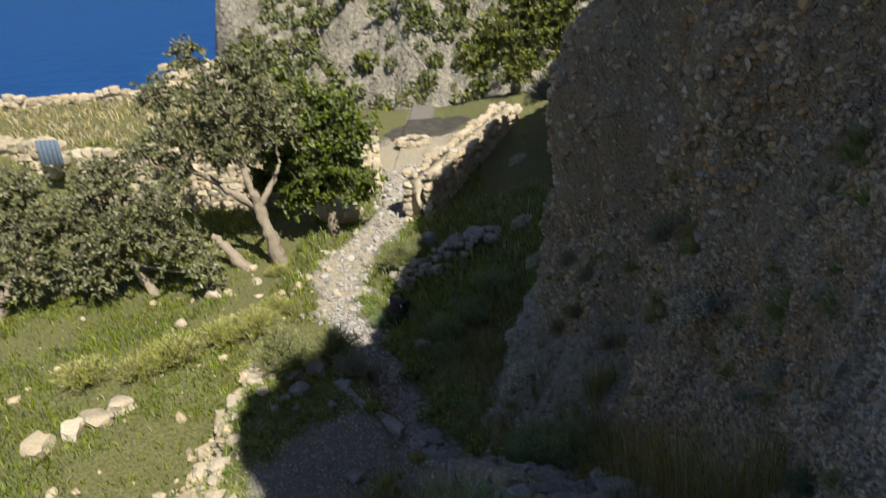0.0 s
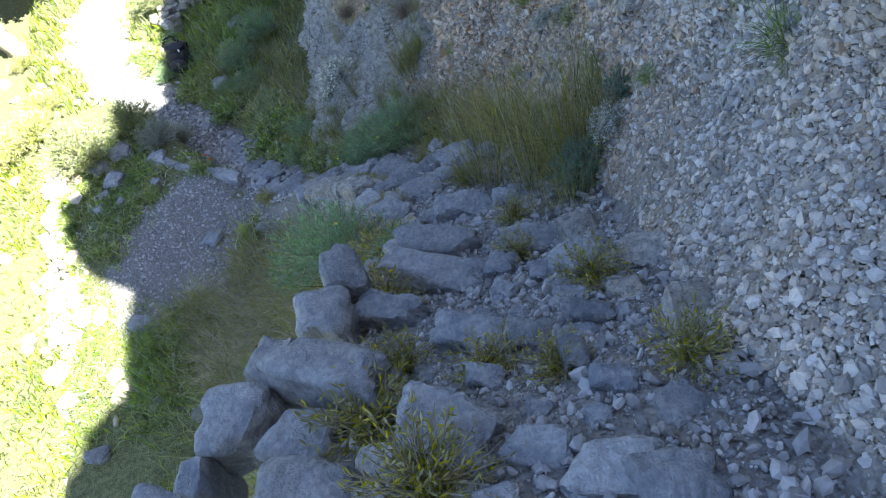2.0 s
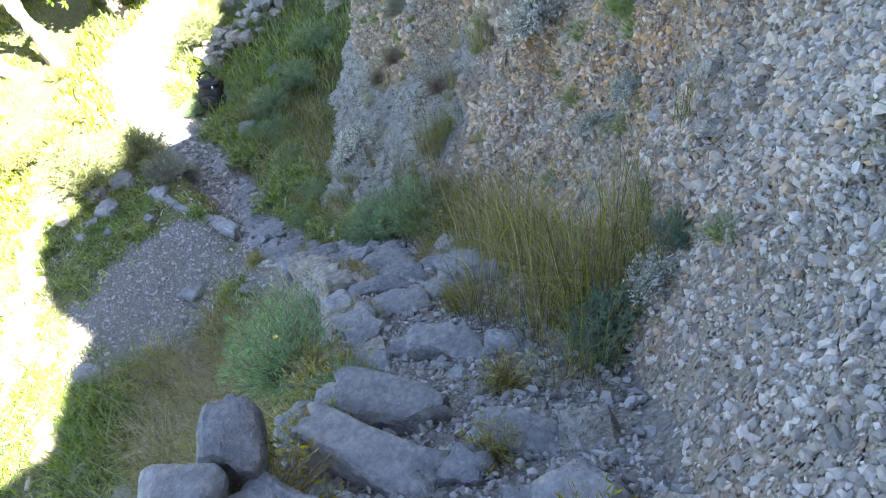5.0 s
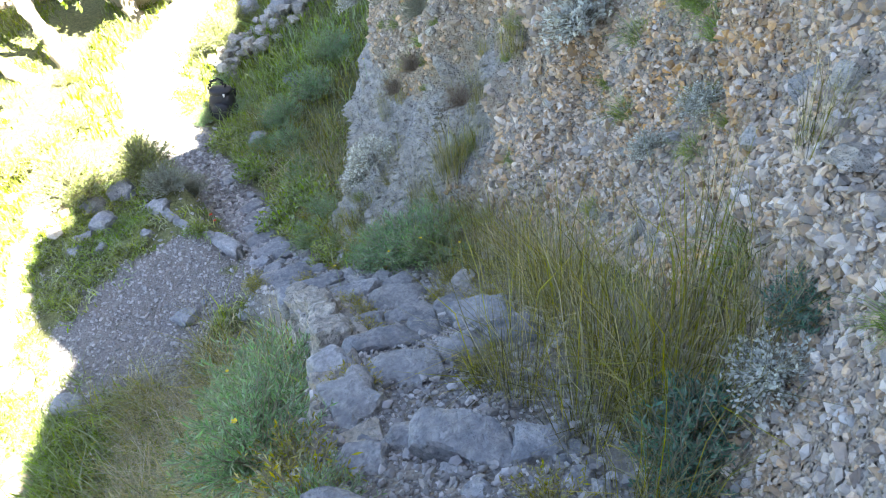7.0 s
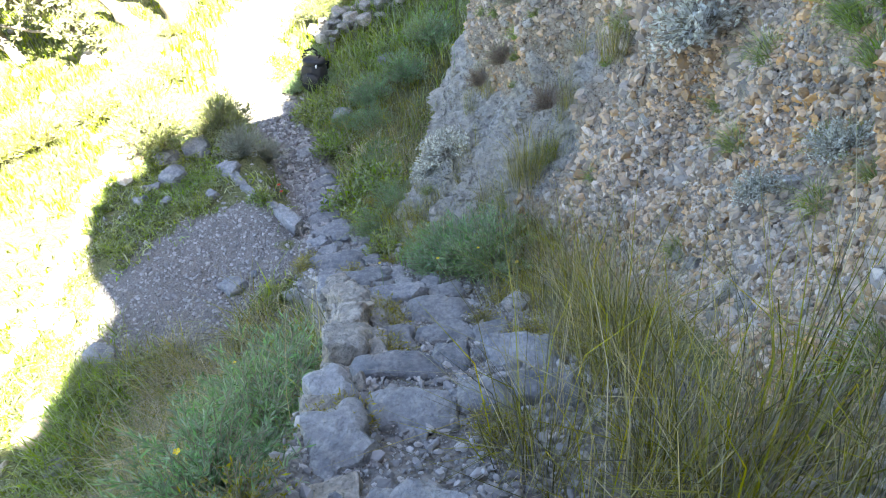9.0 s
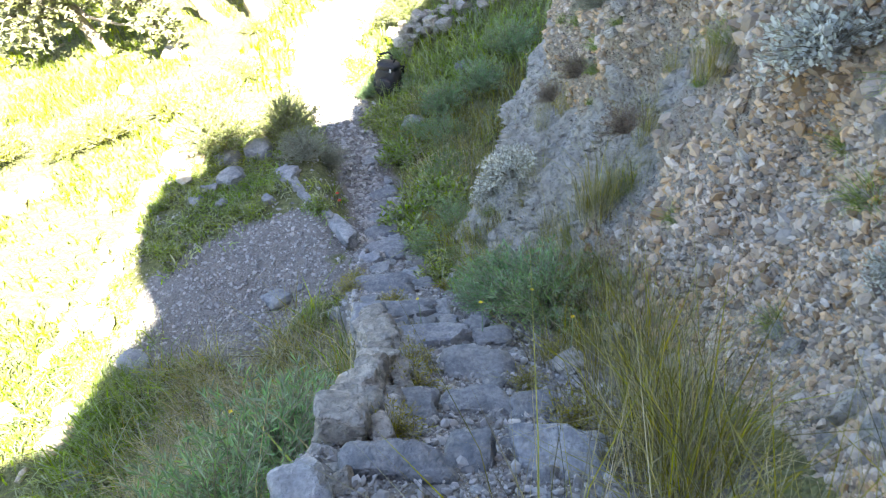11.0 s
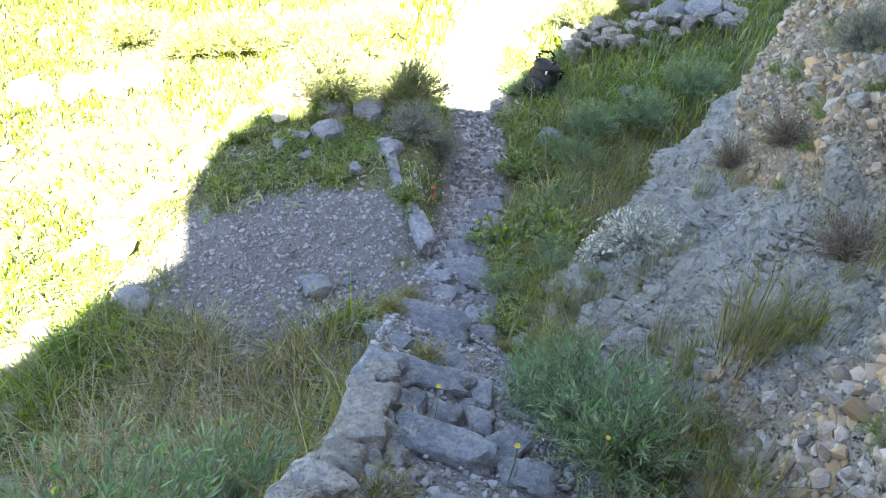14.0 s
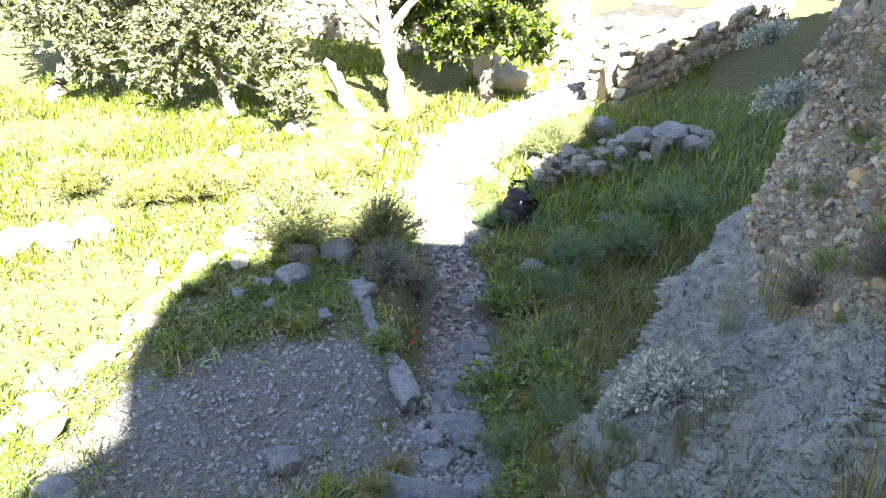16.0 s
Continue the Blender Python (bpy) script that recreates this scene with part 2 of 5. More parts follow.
def coords(ob):
    out = np.empty(len(ob.data.vertices) * 3)
    ob.data.vertices.foreach_get("co", out)
    return out.reshape(-1, 3)


def grassiness(x, y):
    """1 where the ground is overgrown, 0 on gravel, steps and trodden earth."""
    off = np.abs(x - path_x(y)) - path_w(y)
    g = smooth(0.0, 0.25, off)
    bare = np.hypot((x + 1.75) / 1.25, (y - 7.35) / 1.3) + 0.42 * waves(x, y, 1.7, 1.0) + 0.25 * waves(x, y, 6.0, 4.0)
    g = g * smooth(0.65, 1.1, bare)
    pit = np.hypot((x + 2.0) / 2.2, (y - 26.5) / 4.0)
    return g * smooth(0.6, 1.1, pit)


def trodden(x, y):
    off = np.abs(x - path_x(y)) - path_w(y)
    return smooth(0.5, -0.3, off + 0.3 * waves(x, y, 3.0, 2.0)) * smooth(11.5, 13.0, y) * smooth(30, 28, y) + smooth(1.1, 0.6, np.hypot((x + 2.0) / 2.4, (y - 25.0) / 4.5))


gco = coords(ground)
cover_field(ground, "grassy", grassiness(gco[:, 0], gco[:, 1]))
cover_field(ground, "trodden", trodden(gco[:, 0], gco[:, 1]))
tagged(ground, "stony soil with gravel, moss and trodden earth", "ground", kind="structure")

# ---- cliff ----


def cliff_point(y, v):
    """v: height above the path's level at y."""
    y, v = np.asarray(y, float), np.asarray(v, float)
    x = foot_x(y) + lean_x(np.clip(v, 0, 30)) - 0.35 * np.clip(-v, 0, 1)
    x = x + (np.interp(y, (12, 20, 30), (3.2, 4.2, 6.5)) - x) * smooth(5.0, 9.0, v)
    x = x + 0.5 * smooth(0.4, 2.0, v) * smooth(5.4, 6.8, y) * smooth(9.3, 8.4, y) * smooth(5.5, 3.0, v)
    z = path_z(y) + v
    lump = 0.16 * waves(y, z, 1.5, 0.4) + 0.10 * waves(y, z, 3.4, 1.7) + 0.04 * waves(y, z, 8.0, 2.2)
    lump = lump + 0.16 * waves(y, z, 2.3, 5.5) * smooth(2.0, 3.5, v)
    strata = np.abs(np.sin(3.2 * (z * 0.9 - y * 0.75) + 0.8 * waves(y, z, 1.3, 4.0)))
    x = x + (0.24 * strata - 0.10 + 0.06 * waves(y, z, 6.0, 2.5)) * apron(y, v)
    return x + lump * smooth(-0.2, 0.8, v) * (1 - 0.75 * apron(y, v)), y, z


def apron(y, v):
    """Where bare grey limestone slabs lie at the cliff's foot."""
    y, v = np.asarray(y, float), np.asarray(v, float)
    return smooth(5.6, 6.8, y) * smooth(11.0, 10.0, y) * smooth(2.3 + 0.4 * np.sin(y * 2.1), 1.5, v)


def build_cliff():
    ys = steps((-20, -2, 0.5), (-2, 11.5, 0.06), (11.5, 30, 0.25))
    us = steps((-0.6, 3.0, 0.06), (3.0, 7.0, 0.12), (7.0, 20.0, 0.5))
    rows = []
    for u in us:
        top = crest_z(ys) + 0.12 * waves(ys, ys * 0, 1.9, 0.9) - path_z(ys)
        x, y, z = cliff_point(ys, np.minimum(u, top))
        x = x + np.where(u > top, (u - top) * 1.5, 0)
        rows.append(np.stack([x, y, z], -1))
    verts = np.array(rows).reshape(-1, 3)
    n, m = len(ys), len(us)
    idx = np.arange(n * m).reshape(m, n)
    faces = np.stack([idx[:-1, :-1], idx[1:, :-1], idx[1:, 1:], idx[:-1, 1:]], -1).reshape(-1, 4)
    return mesh_object("cliff", verts, faces, M_CLIFF)


cliff = build_cliff()
cco = coords(cliff)
cover_field(cliff, "limestone", apron(cco[:, 1], cco[:, 2] - path_z(cco[:, 1])))
tagged(cliff, "shaded conglomerate cliff of cemented pebbles beside the steps", "cliff", kind="structure")

# ---- sea and far hillside ----
sea = grid_mesh("sea", np.linspace(-4500, 4500, 40), np.linspace(-500, 4800, 40), lambda x, y: 0 * x - 112.0, M_SEA)
tagged(sea, "deep blue sea with faint ripples", "sea", kind="structure")


def hill_z(x, y):
    rise = -45 + (y - 62) * 0.62 + 0.30 * np.clip(x + 30, 0, 400)
    rise = rise + 5.5 * waves(x, y, 0.11, 1.0) + 4.2 * waves(x, y, 0.31, 2.0) + 2.4 * np.abs(waves(x, y, 0.9, 3.0))
    left = smooth(-47, -34, x + 0.1 * (y - 90) + 3 * waves(x, y, 0.2, 4.0))
    return np.where(left > 0, rise * left + (1 - left) * -118, -118)


hill = grid_mesh("hillside", np.linspace(-70, 190, 200), np.linspace(50, 330, 220), hill_z, M_HILL)
tagged(hill, "far rocky limestone hillside dotted with scrub", "hillside", kind="structure")

# ---- builders ----
rng = np.random.default_rng(7)


def part(name, bm, mat, parent, label=""):
    me = bpy.data.meshes.new(name)
    bm.to_mesh(me)
    bm.free()
    me.materials.append(mat)
    me.shade_smooth()
    ob = new(name, me)
    ob.parent = parent
    if label:
        ob["label"] = label
    return ob


def holder(name, place, label, category, group="", kind="", turn=0.0):
    ob = new(name)
    ob.matrix_world = pose(*place, 0, 0, turn)
    return tagged(ob, label, category, group, kind)


def block_mesh(name, seed, mat, cuts=3, boxy=5.0, rough=0.07, taper=0.12):
    """A weathered block of stone about 1 x 1 x 1, its top at z = 0.5."""
    r = np.random.default_rng(seed)
    bm = bmesh.new()
    bmesh.ops.create_cube(bm, size=1.0)
    bmesh.ops.subdivide_edges(bm, edges=bm.edges[:], cuts=cuts, use_grid_fill=True)
    shift = Vector(r.uniform(-50, 50, 3))
    skew = r.uniform(-taper, taper, 4)
    for v in bm.verts:
        p = v.co * 2
        k = (abs(p.x) ** boxy + abs(p.y) ** boxy + abs(p.z) ** boxy) ** (1 / boxy)
        p = p / k
        p.x *= 1 + skew[0] * p.y + skew[2] * p.z
        p.y *= 1 + skew[1] * p.x + skew[3] * p.z
        n = noise.noise_vector(p * 0.9 + shift) * rough * 1.8 + noise.noise_vector(p * 2.7 + shift) * rough
        v.co = (p + n) * 0.5
    me = bpy.data.meshes.new(name)
    bm.to_mesh(me)
    bm.free()
    me.materials.append(mat)
    me.shade_smooth()
    me.set_sharp_from_angle(angle=radians(28))
    return me


def slab_mesh(name, seed, mat):
    """A split limestone slab about 1 x 1 x 1: an uneven outline, a nearly flat top and rubbed edges."""
    r = np.random.default_rng(seed)
    bm = bmesh.new()
    bmesh.ops.create_cube(bm, size=1.0)
    bmesh.ops.subdivide_edges(bm, edges=bm.edges[:], cuts=7, use_grid_fill=True)
    shift = Vector(r.uniform(-50, 50, 3))
    corner = r.uniform(-0.16, 0.16, 6)
    for v in bm.verts:
        p = v.co * 2
        k = (abs(p.x) ** 6 + abs(p.y) ** 6 + abs(p.z) ** 8) ** (1 / 6)
        p = p / max(k, 1.0)
        x, y = p.x, p.y
        p.x += corner[0] * y + corner[1] * x * y + 0.06 * p.z * corner[4]
        p.y += corner[2] * x + corner[3] * x * y + 0.06 * p.z * corner[5]
        rim = max(abs(x), abs(y))
        n = noise.noise_vector(p * 1.1 + shift) * 0.17 + noise.noise_vector(p * 2.6 + shift) * 0.075
        chip = max(0.0, noise.noise(p * 1.9 - shift) - 0.02) * 0.9 * max(0.0, rim - 0.55)
        p = p + Vector((n.x, n.y, n.z * 0.55)) - Vector((x, y, 0.5 * p.z)) * chip
        v.co = p * 0.5
    me = bpy.data.meshes.new(name)
    bm.to_mesh(me)
    bm.free()
    me.materials.append(mat)
    me.shade_smooth()
    me.set_sharp_from_angle(angle=radians(26))
    return me


STEP_MESHES = [block_mesh("step_stone", 10 + i, M_STONE, 6, 12.0, 0.085, 0.22) for i in range(8)]
WALL_MESHES = [block_mesh("wall_stone", 30 + i, M_WALLSTONE, 3, 7.0, 0.12, 0.3) for i in range(8)]
ROCK_MESHES = [block_mesh("rock", 50 + i, M_STONE, 3, 3.2, 0.22, 0.25) for i in range(8)]
PALE_MESHES = [block_mesh("stone", 70 + i, M_PALE, 3, 5.0, 0.2, 0.28) for i in range(8)]


def place_stone(name, meshes, place, size, turn=0.0, tip=(0, 0), parent=None):
    ob = new(name, meshes[int(rng.integers(len(meshes)))])
    if parent is not None:
        ob.parent = parent
    ob.matrix_world = pose(*place, tip[0], tip[1], turn) @ Matrix.Diagonal((*size, 1))
    return ob


def strew(name, centres, sizes, mat, label, category, jitter=0.35, flat=True, normals=None):
    """Many small stones in one mesh."""
    phi = (1 + 5 ** 0.5) / 2
    base = np.array([(-1, phi, 0), (1, phi, 0), (-1, -phi, 0), (1, -phi, 0), (0, -1, phi), (0, 1, phi), (0, -1, -phi), (0, 1, -phi), (phi, 0, -1), (phi, 0, 1), (-phi, 0, -1), (-phi, 0, 1)]) / 1.9
    tris = np.array([(0, 11, 5), (0, 5, 1), (0, 1, 7), (0, 7, 10), (0, 10, 11), (1, 5, 9), (5, 11, 4), (11, 10, 2), (10, 7, 6), (7, 1, 8), (3, 9, 4), (3, 4, 2), (3, 2, 6), (3, 6, 8), (3, 8, 9), (4, 9, 5), (2, 4, 11), (6, 2, 10), (8, 6, 7), (9, 8, 1)])
    n = len(centres)
    shape = base[None] * (1 + rng.uniform(-jitter, jitter, (n, 12, 1)))
    a, b, c = rng.uniform(0, 2 * np.pi, (3, n))
    ca, sa, cb, sb = np.cos(a), np.sin(a), np.cos(b), np.sin(b)
    one, zero = np.ones(n), np.zeros(n)
    stretch = np.stack([rng.uniform(0.8, 1.5, n), rng.uniform(0.7, 1.1, n), rng.uniform(0.5, 0.9, n)], -1)
    shape = shape * stretch[:, None]
    rz = np.stack([np.stack([ca, -sa, zero], -1), np.stack([sa, ca, zero], -1), np.stack([zero, zero, one], -1)], 1)
    rx = np.stack([np.stack([one, zero, zero], -1), np.stack([zero, cb, -sb], -1), np.stack([zero, sb, cb], -1)], 1)
    rot = rz @ rx
    verts = np.einsum("nij,nkj->nki", rot, shape) * np.asarray(sizes)[:, None, None] * 0.5 + np.asarray(centres)[:, None]
    faces = tris[None] + (np.arange(n) * 12)[:, None, None]
    ob = mesh_object(name, verts.reshape(-1, 3), faces.reshape(-1, 3), mat, flat=flat)
    return tagged(ob, label, category, kind="stuff") if label else ob


def blades(base, height, lean, width, curl=0.5):
    """Blades of grass: base points (n, 3), heights (n,), lean vectors (n, 2) of how far the tip hangs over. Gives vertices and faces."""
    n = len(base)
    ang = rng.uniform(0, 2 * np.pi, n)
    side = np.stack([np.cos(ang), np.sin(ang), np.zeros(n)], -1) * np.asarray(width)[:, None] * 0.5
    up = np.stack([np.zeros(n), np.zeros(n), height], -1)
    out = np.concatenate([lean, np.zeros((n, 1))], -1)
    mid = base + up * 0.6 + out * 0.24
    tip = base + up * (1 - 0.25 * curl * np.clip(np.hypot(*lean.T) / (height + 1e-6), 0, 1.5))[:, None] + out
    verts = np.stack([base - side, base + side, mid - side * 0.8, mid + side * 0.8, tip], 1)
    i = (np.arange(n) * 5)[:, None]
    quads = i + np.array([[0, 1, 3, 2]])
    tri = i + np.array([[2, 3, 4]])
    return verts.reshape(-1, 3), quads.tolist() + tri.tolist()


def sprigs(stems, leaf_len, leaf_wid, per_stem, spread=0.9, lift=0.3, droop=0.0):
    """Leaves set along stems (n, k, 3): pointed quads. Gives vertices and faces."""
    n, k, _ = stems.shape
    total = n * per_stem
    which = np.repeat(np.arange(n), per_stem)
    t = rng.uniform(0.15, 1.0, total) * (k - 1)
    lo = np.minimum(t.astype(int), k - 2)
    f = (t - lo)[:, None]
    at = stems[which, lo] * (1 - f) + stems[which, lo + 1] * f
    along = stems[which, lo + 1] - stems[which, lo]
    along /= np.linalg.norm(along, axis=1, keepdims=True) + 1e-9
    way = rng.normal(size=(total, 3)) * spread + along * 0.8 + np.array([0, 0, lift - droop])
    way /= np.linalg.norm(way, axis=1, keepdims=True)
    side = np.cross(way, rng.normal(size=(total, 3)))
    side /= np.linalg.norm(side, axis=1, keepdims=True) + 1e-9
    ln = leaf_len * rng.uniform(0.6, 1.3, (total, 1))
    wd = leaf_wid * rng.uniform(0.7, 1.2, (total, 1)) * 0.5
    verts = np.stack([at, at + way * ln * 0.5 + side * wd, at + way * ln, at + way * ln * 0.5 - side * wd], 1)
    faces = (np.arange(total) * 4)[:, None] + np.array([[0, 1, 2, 3]])
    return verts.reshape(-1, 3), faces.tolist()


def stem_lines(n, radius, height, k=4, flop=0.25, upright=0.5):
    """Stems that fan out from one root: (n, k, 3)."""
    ang = rng.uniform(0, 2 * np.pi, n)
    out = np.sqrt(rng.uniform(0, 1, n)) * radius
    tip = np.stack([np.cos(ang) * out, np.sin(ang) * out, height * rng.uniform(0.6, 1.05, n) * (1 - 0.45 * (out / radius) ** 2)], -1)
    t = np.linspace(0, 1, k)[None, :, None]
    line = tip[:, None] * t
    line[:, :, :2] *= (t[:, :, 0] ** upright)[:, :, None]
    line += rng.normal(size=line.shape) * flop * 0.1 * height * t
    return line


def tubes(lines, r0, r1, sides=4):
    """Tapered tubes along lines (n, k, 3)."""
    n, k, _ = lines.shape
    verts, faces = [], []
    ring = np.linspace(0, 2 * np.pi, sides, endpoint=False)
    along = np.gradient(lines, axis=1)
    along /= np.linalg.norm(along, axis=2, keepdims=True) + 1e-9
    ref = np.where(np.abs(along[..., 2:3]) > 0.9, np.array([1.0, 0, 0]), np.array([0, 0, 1.0]))
    u = np.cross(along, ref)
    u /= np.linalg.norm(u, axis=2, keepdims=True)
    w = np.cross(along, u)
    rad = (r0 + (r1 - r0) * np.linspace(0, 1, k))[None, :, None, None]
    pts = lines[:, :, None] + rad * (u[:, :, None] * np.cos(ring)[None, None, :, None] + w[:, :, None] * np.sin(ring)[None, None, :, None])
    idx = np.arange(n * k * sides).reshape(n, k, sides)
    a, b = idx[:, :-1], idx[:, 1:]
    faces = np.stack([a, np.roll(a, -1, 2), np.roll(b, -1, 2), b], -1).reshape(-1, 4)
    return pts.reshape(-1, 3), faces.tolist()


def plain_mesh(name, verts, faces, mat):
    me = bpy.data.meshes.new(name)
    me.from_pydata(np.asarray(verts).tolist(), [], faces)
    me.materials.append(mat)
    me.shade_smooth()
    return me


def joined(*pieces):
    verts, faces, start = [], [], 0
    for v, f in pieces:
        verts.append(np.asarray(v))
        faces.extend([[i + start for i in face] for face in f])
        start += len(v)
    return np.concatenate(verts), faces


# ---- materials of plants and things ----
def leaf(name, base, other, island=0.3, translucent=0.3, scale=1.5):
    deep = tuple(0.5 * c for c in base)
    return material(name, base, 0.6, variation=[(scale, 0.7, other), (scale * 4.3, 0.5, deep)], island=island * 1.35, translucent=translucent)


M_GRASS = leaf("meadow_grass", (0.21, 0.295, 0.045), (0.31, 0.325, 0.075), 0.35, 0.45, 0.8)
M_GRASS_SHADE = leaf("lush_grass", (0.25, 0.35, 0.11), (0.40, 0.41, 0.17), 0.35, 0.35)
M_TALL = leaf("tall_olive_grass", (0.25, 0.26, 0.075), (0.36, 0.30, 0.12), 0.5, 0.35, 6.0)
M_DRY = leaf("dry_grass", (0.52, 0.46, 0.30), (0.27, 0.25, 0.11), 0.35, 0.3)
M_FENNEL = leaf("blue_green_leaves", (0.23, 0.37, 0.20), (0.30, 0.40, 0.18), 0.3, 0.3)
M_SILVER = leaf("silver_leaves", (0.58, 0.60, 0.55), (0.46, 0.48, 0.42), 0.25, 0.2)
M_ROSEMARY = leaf("rosemary_leaves", (0.26, 0.31, 0.13), (0.35, 0.37, 0.17), 0.3, 0.25)
M_PURPLE = leaf("brown_purple_twigs", (0.18, 0.13, 0.115), (0.20, 0.16, 0.12), 0.3, 0.1)
M_OLIVE = leaf("grey_green_tree_leaves", (0.19, 0.21, 0.12), (0.28, 0.29, 0.17), 0.4, 0.25)
M_CAROB = leaf("green_tree_leaves", (0.12, 0.185, 0.035), (0.19, 0.24, 0.055), 0.4, 0.3)
M_SCRUB = leaf("scrub_leaves", (0.13, 0.16, 0.055), (0.19, 0.20, 0.085), 0.35, 0.2, 0.1)
M_TWIG = material("twig", (0.28, 0.25, 0.19), 0.9)
M_BARK = material("grey_bark", (0.28, 0.24, 0.20), 0.95, variation=[(6, 0.6, (0.17, 0.14, 0.11)), (30, 0.5, (0.36, 0.33, 0.29))], bump=[(18, 0.03, "noise")])
M_YELLOW = material("yellow_petals", (0.75, 0.55, 0.02), 0.6)
M_RED = material("red_petals", (0.6, 0.05, 0.02), 0.6)
M_CLOTH = material("black_nylon", (0.016, 0.016, 0.020), 0.55, variation=[(30, 0.4, (0.024, 0.024, 0.030))], bump=[(9, 0.02, "noise"), (300, 0.001, "noise")])
M_STRAP = material("black_webbing", (0.012, 0.012, 0.014), 0.7, bump=[(200, 0.001, "noise")])
M_LOGO = material("white_print", (0.75, 0.75, 0.75), 0.6)
M_ASH = material("ash", (0.05, 0.048, 0.045), 0.95, variation=[(3, 0.6, (0.12, 0.11, 0.10)), (25, 0.5, (0.03, 0.03, 0.03))], bump=[(20, 0.02, "noise")])

# ---- staircase ----
stairs = holder("staircase", (0, 0, 0), "worn steps of irregular grey limestone blocks with gravel between", "stairs", kind="structure")


def tangent_turn(y):
    dx = float(path_x(y + 0.25) - path_x(y - 0.25))
    return -math.degrees(math.atan2(dx, 0.5))


def stair_row(y, depth, lift=0.0):
    """One step: blocks side by side across the path."""
    half = float(path_w(y)) * rng.uniform(0.88, 1.02)
    turn = tangent_turn(y)
    a = radians(turn)
    at = -half
    if y < 3.2:
        half *= 0.55
    while at < half - 0.08:
        w = float(min(rng.uniform(0.16, 0.46), half - at))
        if half - at - w < 0.14:
            w = half - at
        c = at + w / 2
        off = rng.uniform(-0.04, 0.04)
        x = float(path_x(y)) + c * math.cos(a) - off * math.sin(a)
        yy = y + c * math.sin(a) + off * math.cos(a)
        top = float(path_z(y)) + lift + rng.uniform(-0.07, 0.03)
        h = rng.uniform(0.24, 0.34)
        place_stone("step_stone", STEP_MESHES, (x, yy, top - h / 2), (w * rng.uniform(0.86, 1.0), depth * rng.uniform(0.7, 1.1), h), turn + rng.uniform(-10, 10), rng.uniform(-7, 7, 2), stairs)
        at += w


SLAB_MESHES = [slab_mesh("step_stone", 110 + i, M_STONE) for i in range(10)]
y = -0.1
while y < 0.62:
    stair_row(y, 0.24)
    y += 0.27
# the stones of the steps, flight by flight: x, y, top, width, depth, turn
UPPER_STEPS = (
    (-0.14, 1.09, -0.40, 0.26, 0.22, -27), (0.24, 1.09, -0.43, 0.27, 0.27, -44), (0.45, 0.95, -0.40, 0.16, 0.10, -32), (0.57, 0.79, -0.31, 0.20, 0.12, -24),
    (0.66, 0.70, -0.28, 0.18, 0.13, -19), (0.46, 1.56, -0.78, 0.25, 0.14, -40), (0.62, 1.42, -0.71, 0.17, 0.11, -33), (0.24, 2.02, -1.06, 0.28, 0.13, -42),
    (0.48, 2.20, -1.18, 0.46, 0.15, -39), (0.56, 2.49, -1.36, 0.42, 0.18, -34), (0.76, 2.06, -1.18, 0.13, 0.11, -38), (0.99, 1.79, -0.97, 0.18, 0.16, -55),
    (0.94, 2.13, -1.21, 0.26, 0.15, -24))
UPPER_SMALL = (
    (0.81, 1.37, -0.67, 0.15, 0.07, -24), (0.67, 1.20, -0.54, 0.08, 0.11, -20), (0.70, 1.03, -0.44, 0.12, 0.07, -36), (0.30, 0.85, -0.36, 0.10, 0.09, -10),
    (0.84, 1.55, -0.84, 0.14, 0.09, -30), (0.86, 1.84, -1.04, 0.11, 0.10, -15), (0.68, 1.82, -1.02, 0.10, 0.08, -50), (0.42, 1.30, -0.62, 0.11, 0.08, -35), (0.79, 0.88, -0.39, 0.12, 0.10, 10))
MIDDLE_STEPS = (
    (0.85, 2.92, -1.68, 0.33, 0.16, -30), (0.80, 2.80, -1.72, 0.09, 0.07, -25), (0.52, 2.96, -1.76, 0.17, 0.12, -9), (0.66, 3.03, -1.80, 0.11, 0.10, -10), (1.08, 2.82, -1.67, 0.17, 0.12, -12),
    (0.50, 3.33, -1.92, 0.21, 0.24, 22), (0.72, 3.48, -2.00, 0.28, 0.15, -1), (0.42, 3.62, -2.07, 0.14, 0.19, 29), (0.62, 3.83, -2.22, 0.33, 0.13, 2), (0.84, 3.93, -2.33, 0.15, 0.18, -1),
    (0.96, 3.53, -2.03, 0.18, 0.15, -5), (1.13, 3.95, -2.33, 0.29, 0.22, -1), (1.17, 3.58, -2.05, 0.23, 0.13, 1))
LOWER_STEPS = (
    (0.53, 4.38, -2.72, 0.24, 0.18, 4), (0.79, 4.50, -2.82, 0.29, 0.15, 8), (1.04, 4.46, -2.80, 0.20, 0.17, 10), (0.41, 4.92, -3.12, 0.20, 0.22, 18), (0.75, 4.93, -3.13, 0.35, 0.25, 3),
    (0.42, 5.42, -3.47, 0.43, 0.17, 10), (0.77, 5.47, -3.52, 0.22, 0.14, 18), (0.18, 5.62, -3.63, 0.14, 0.15, 17), (0.33, 5.68, -3.67, 0.15, 0.12, 8), (0.47, 5.76, -3.73, 0.13, 0.13, 7),
    (0.64, 5.67, -3.66, 0.15, 0.18, -17))
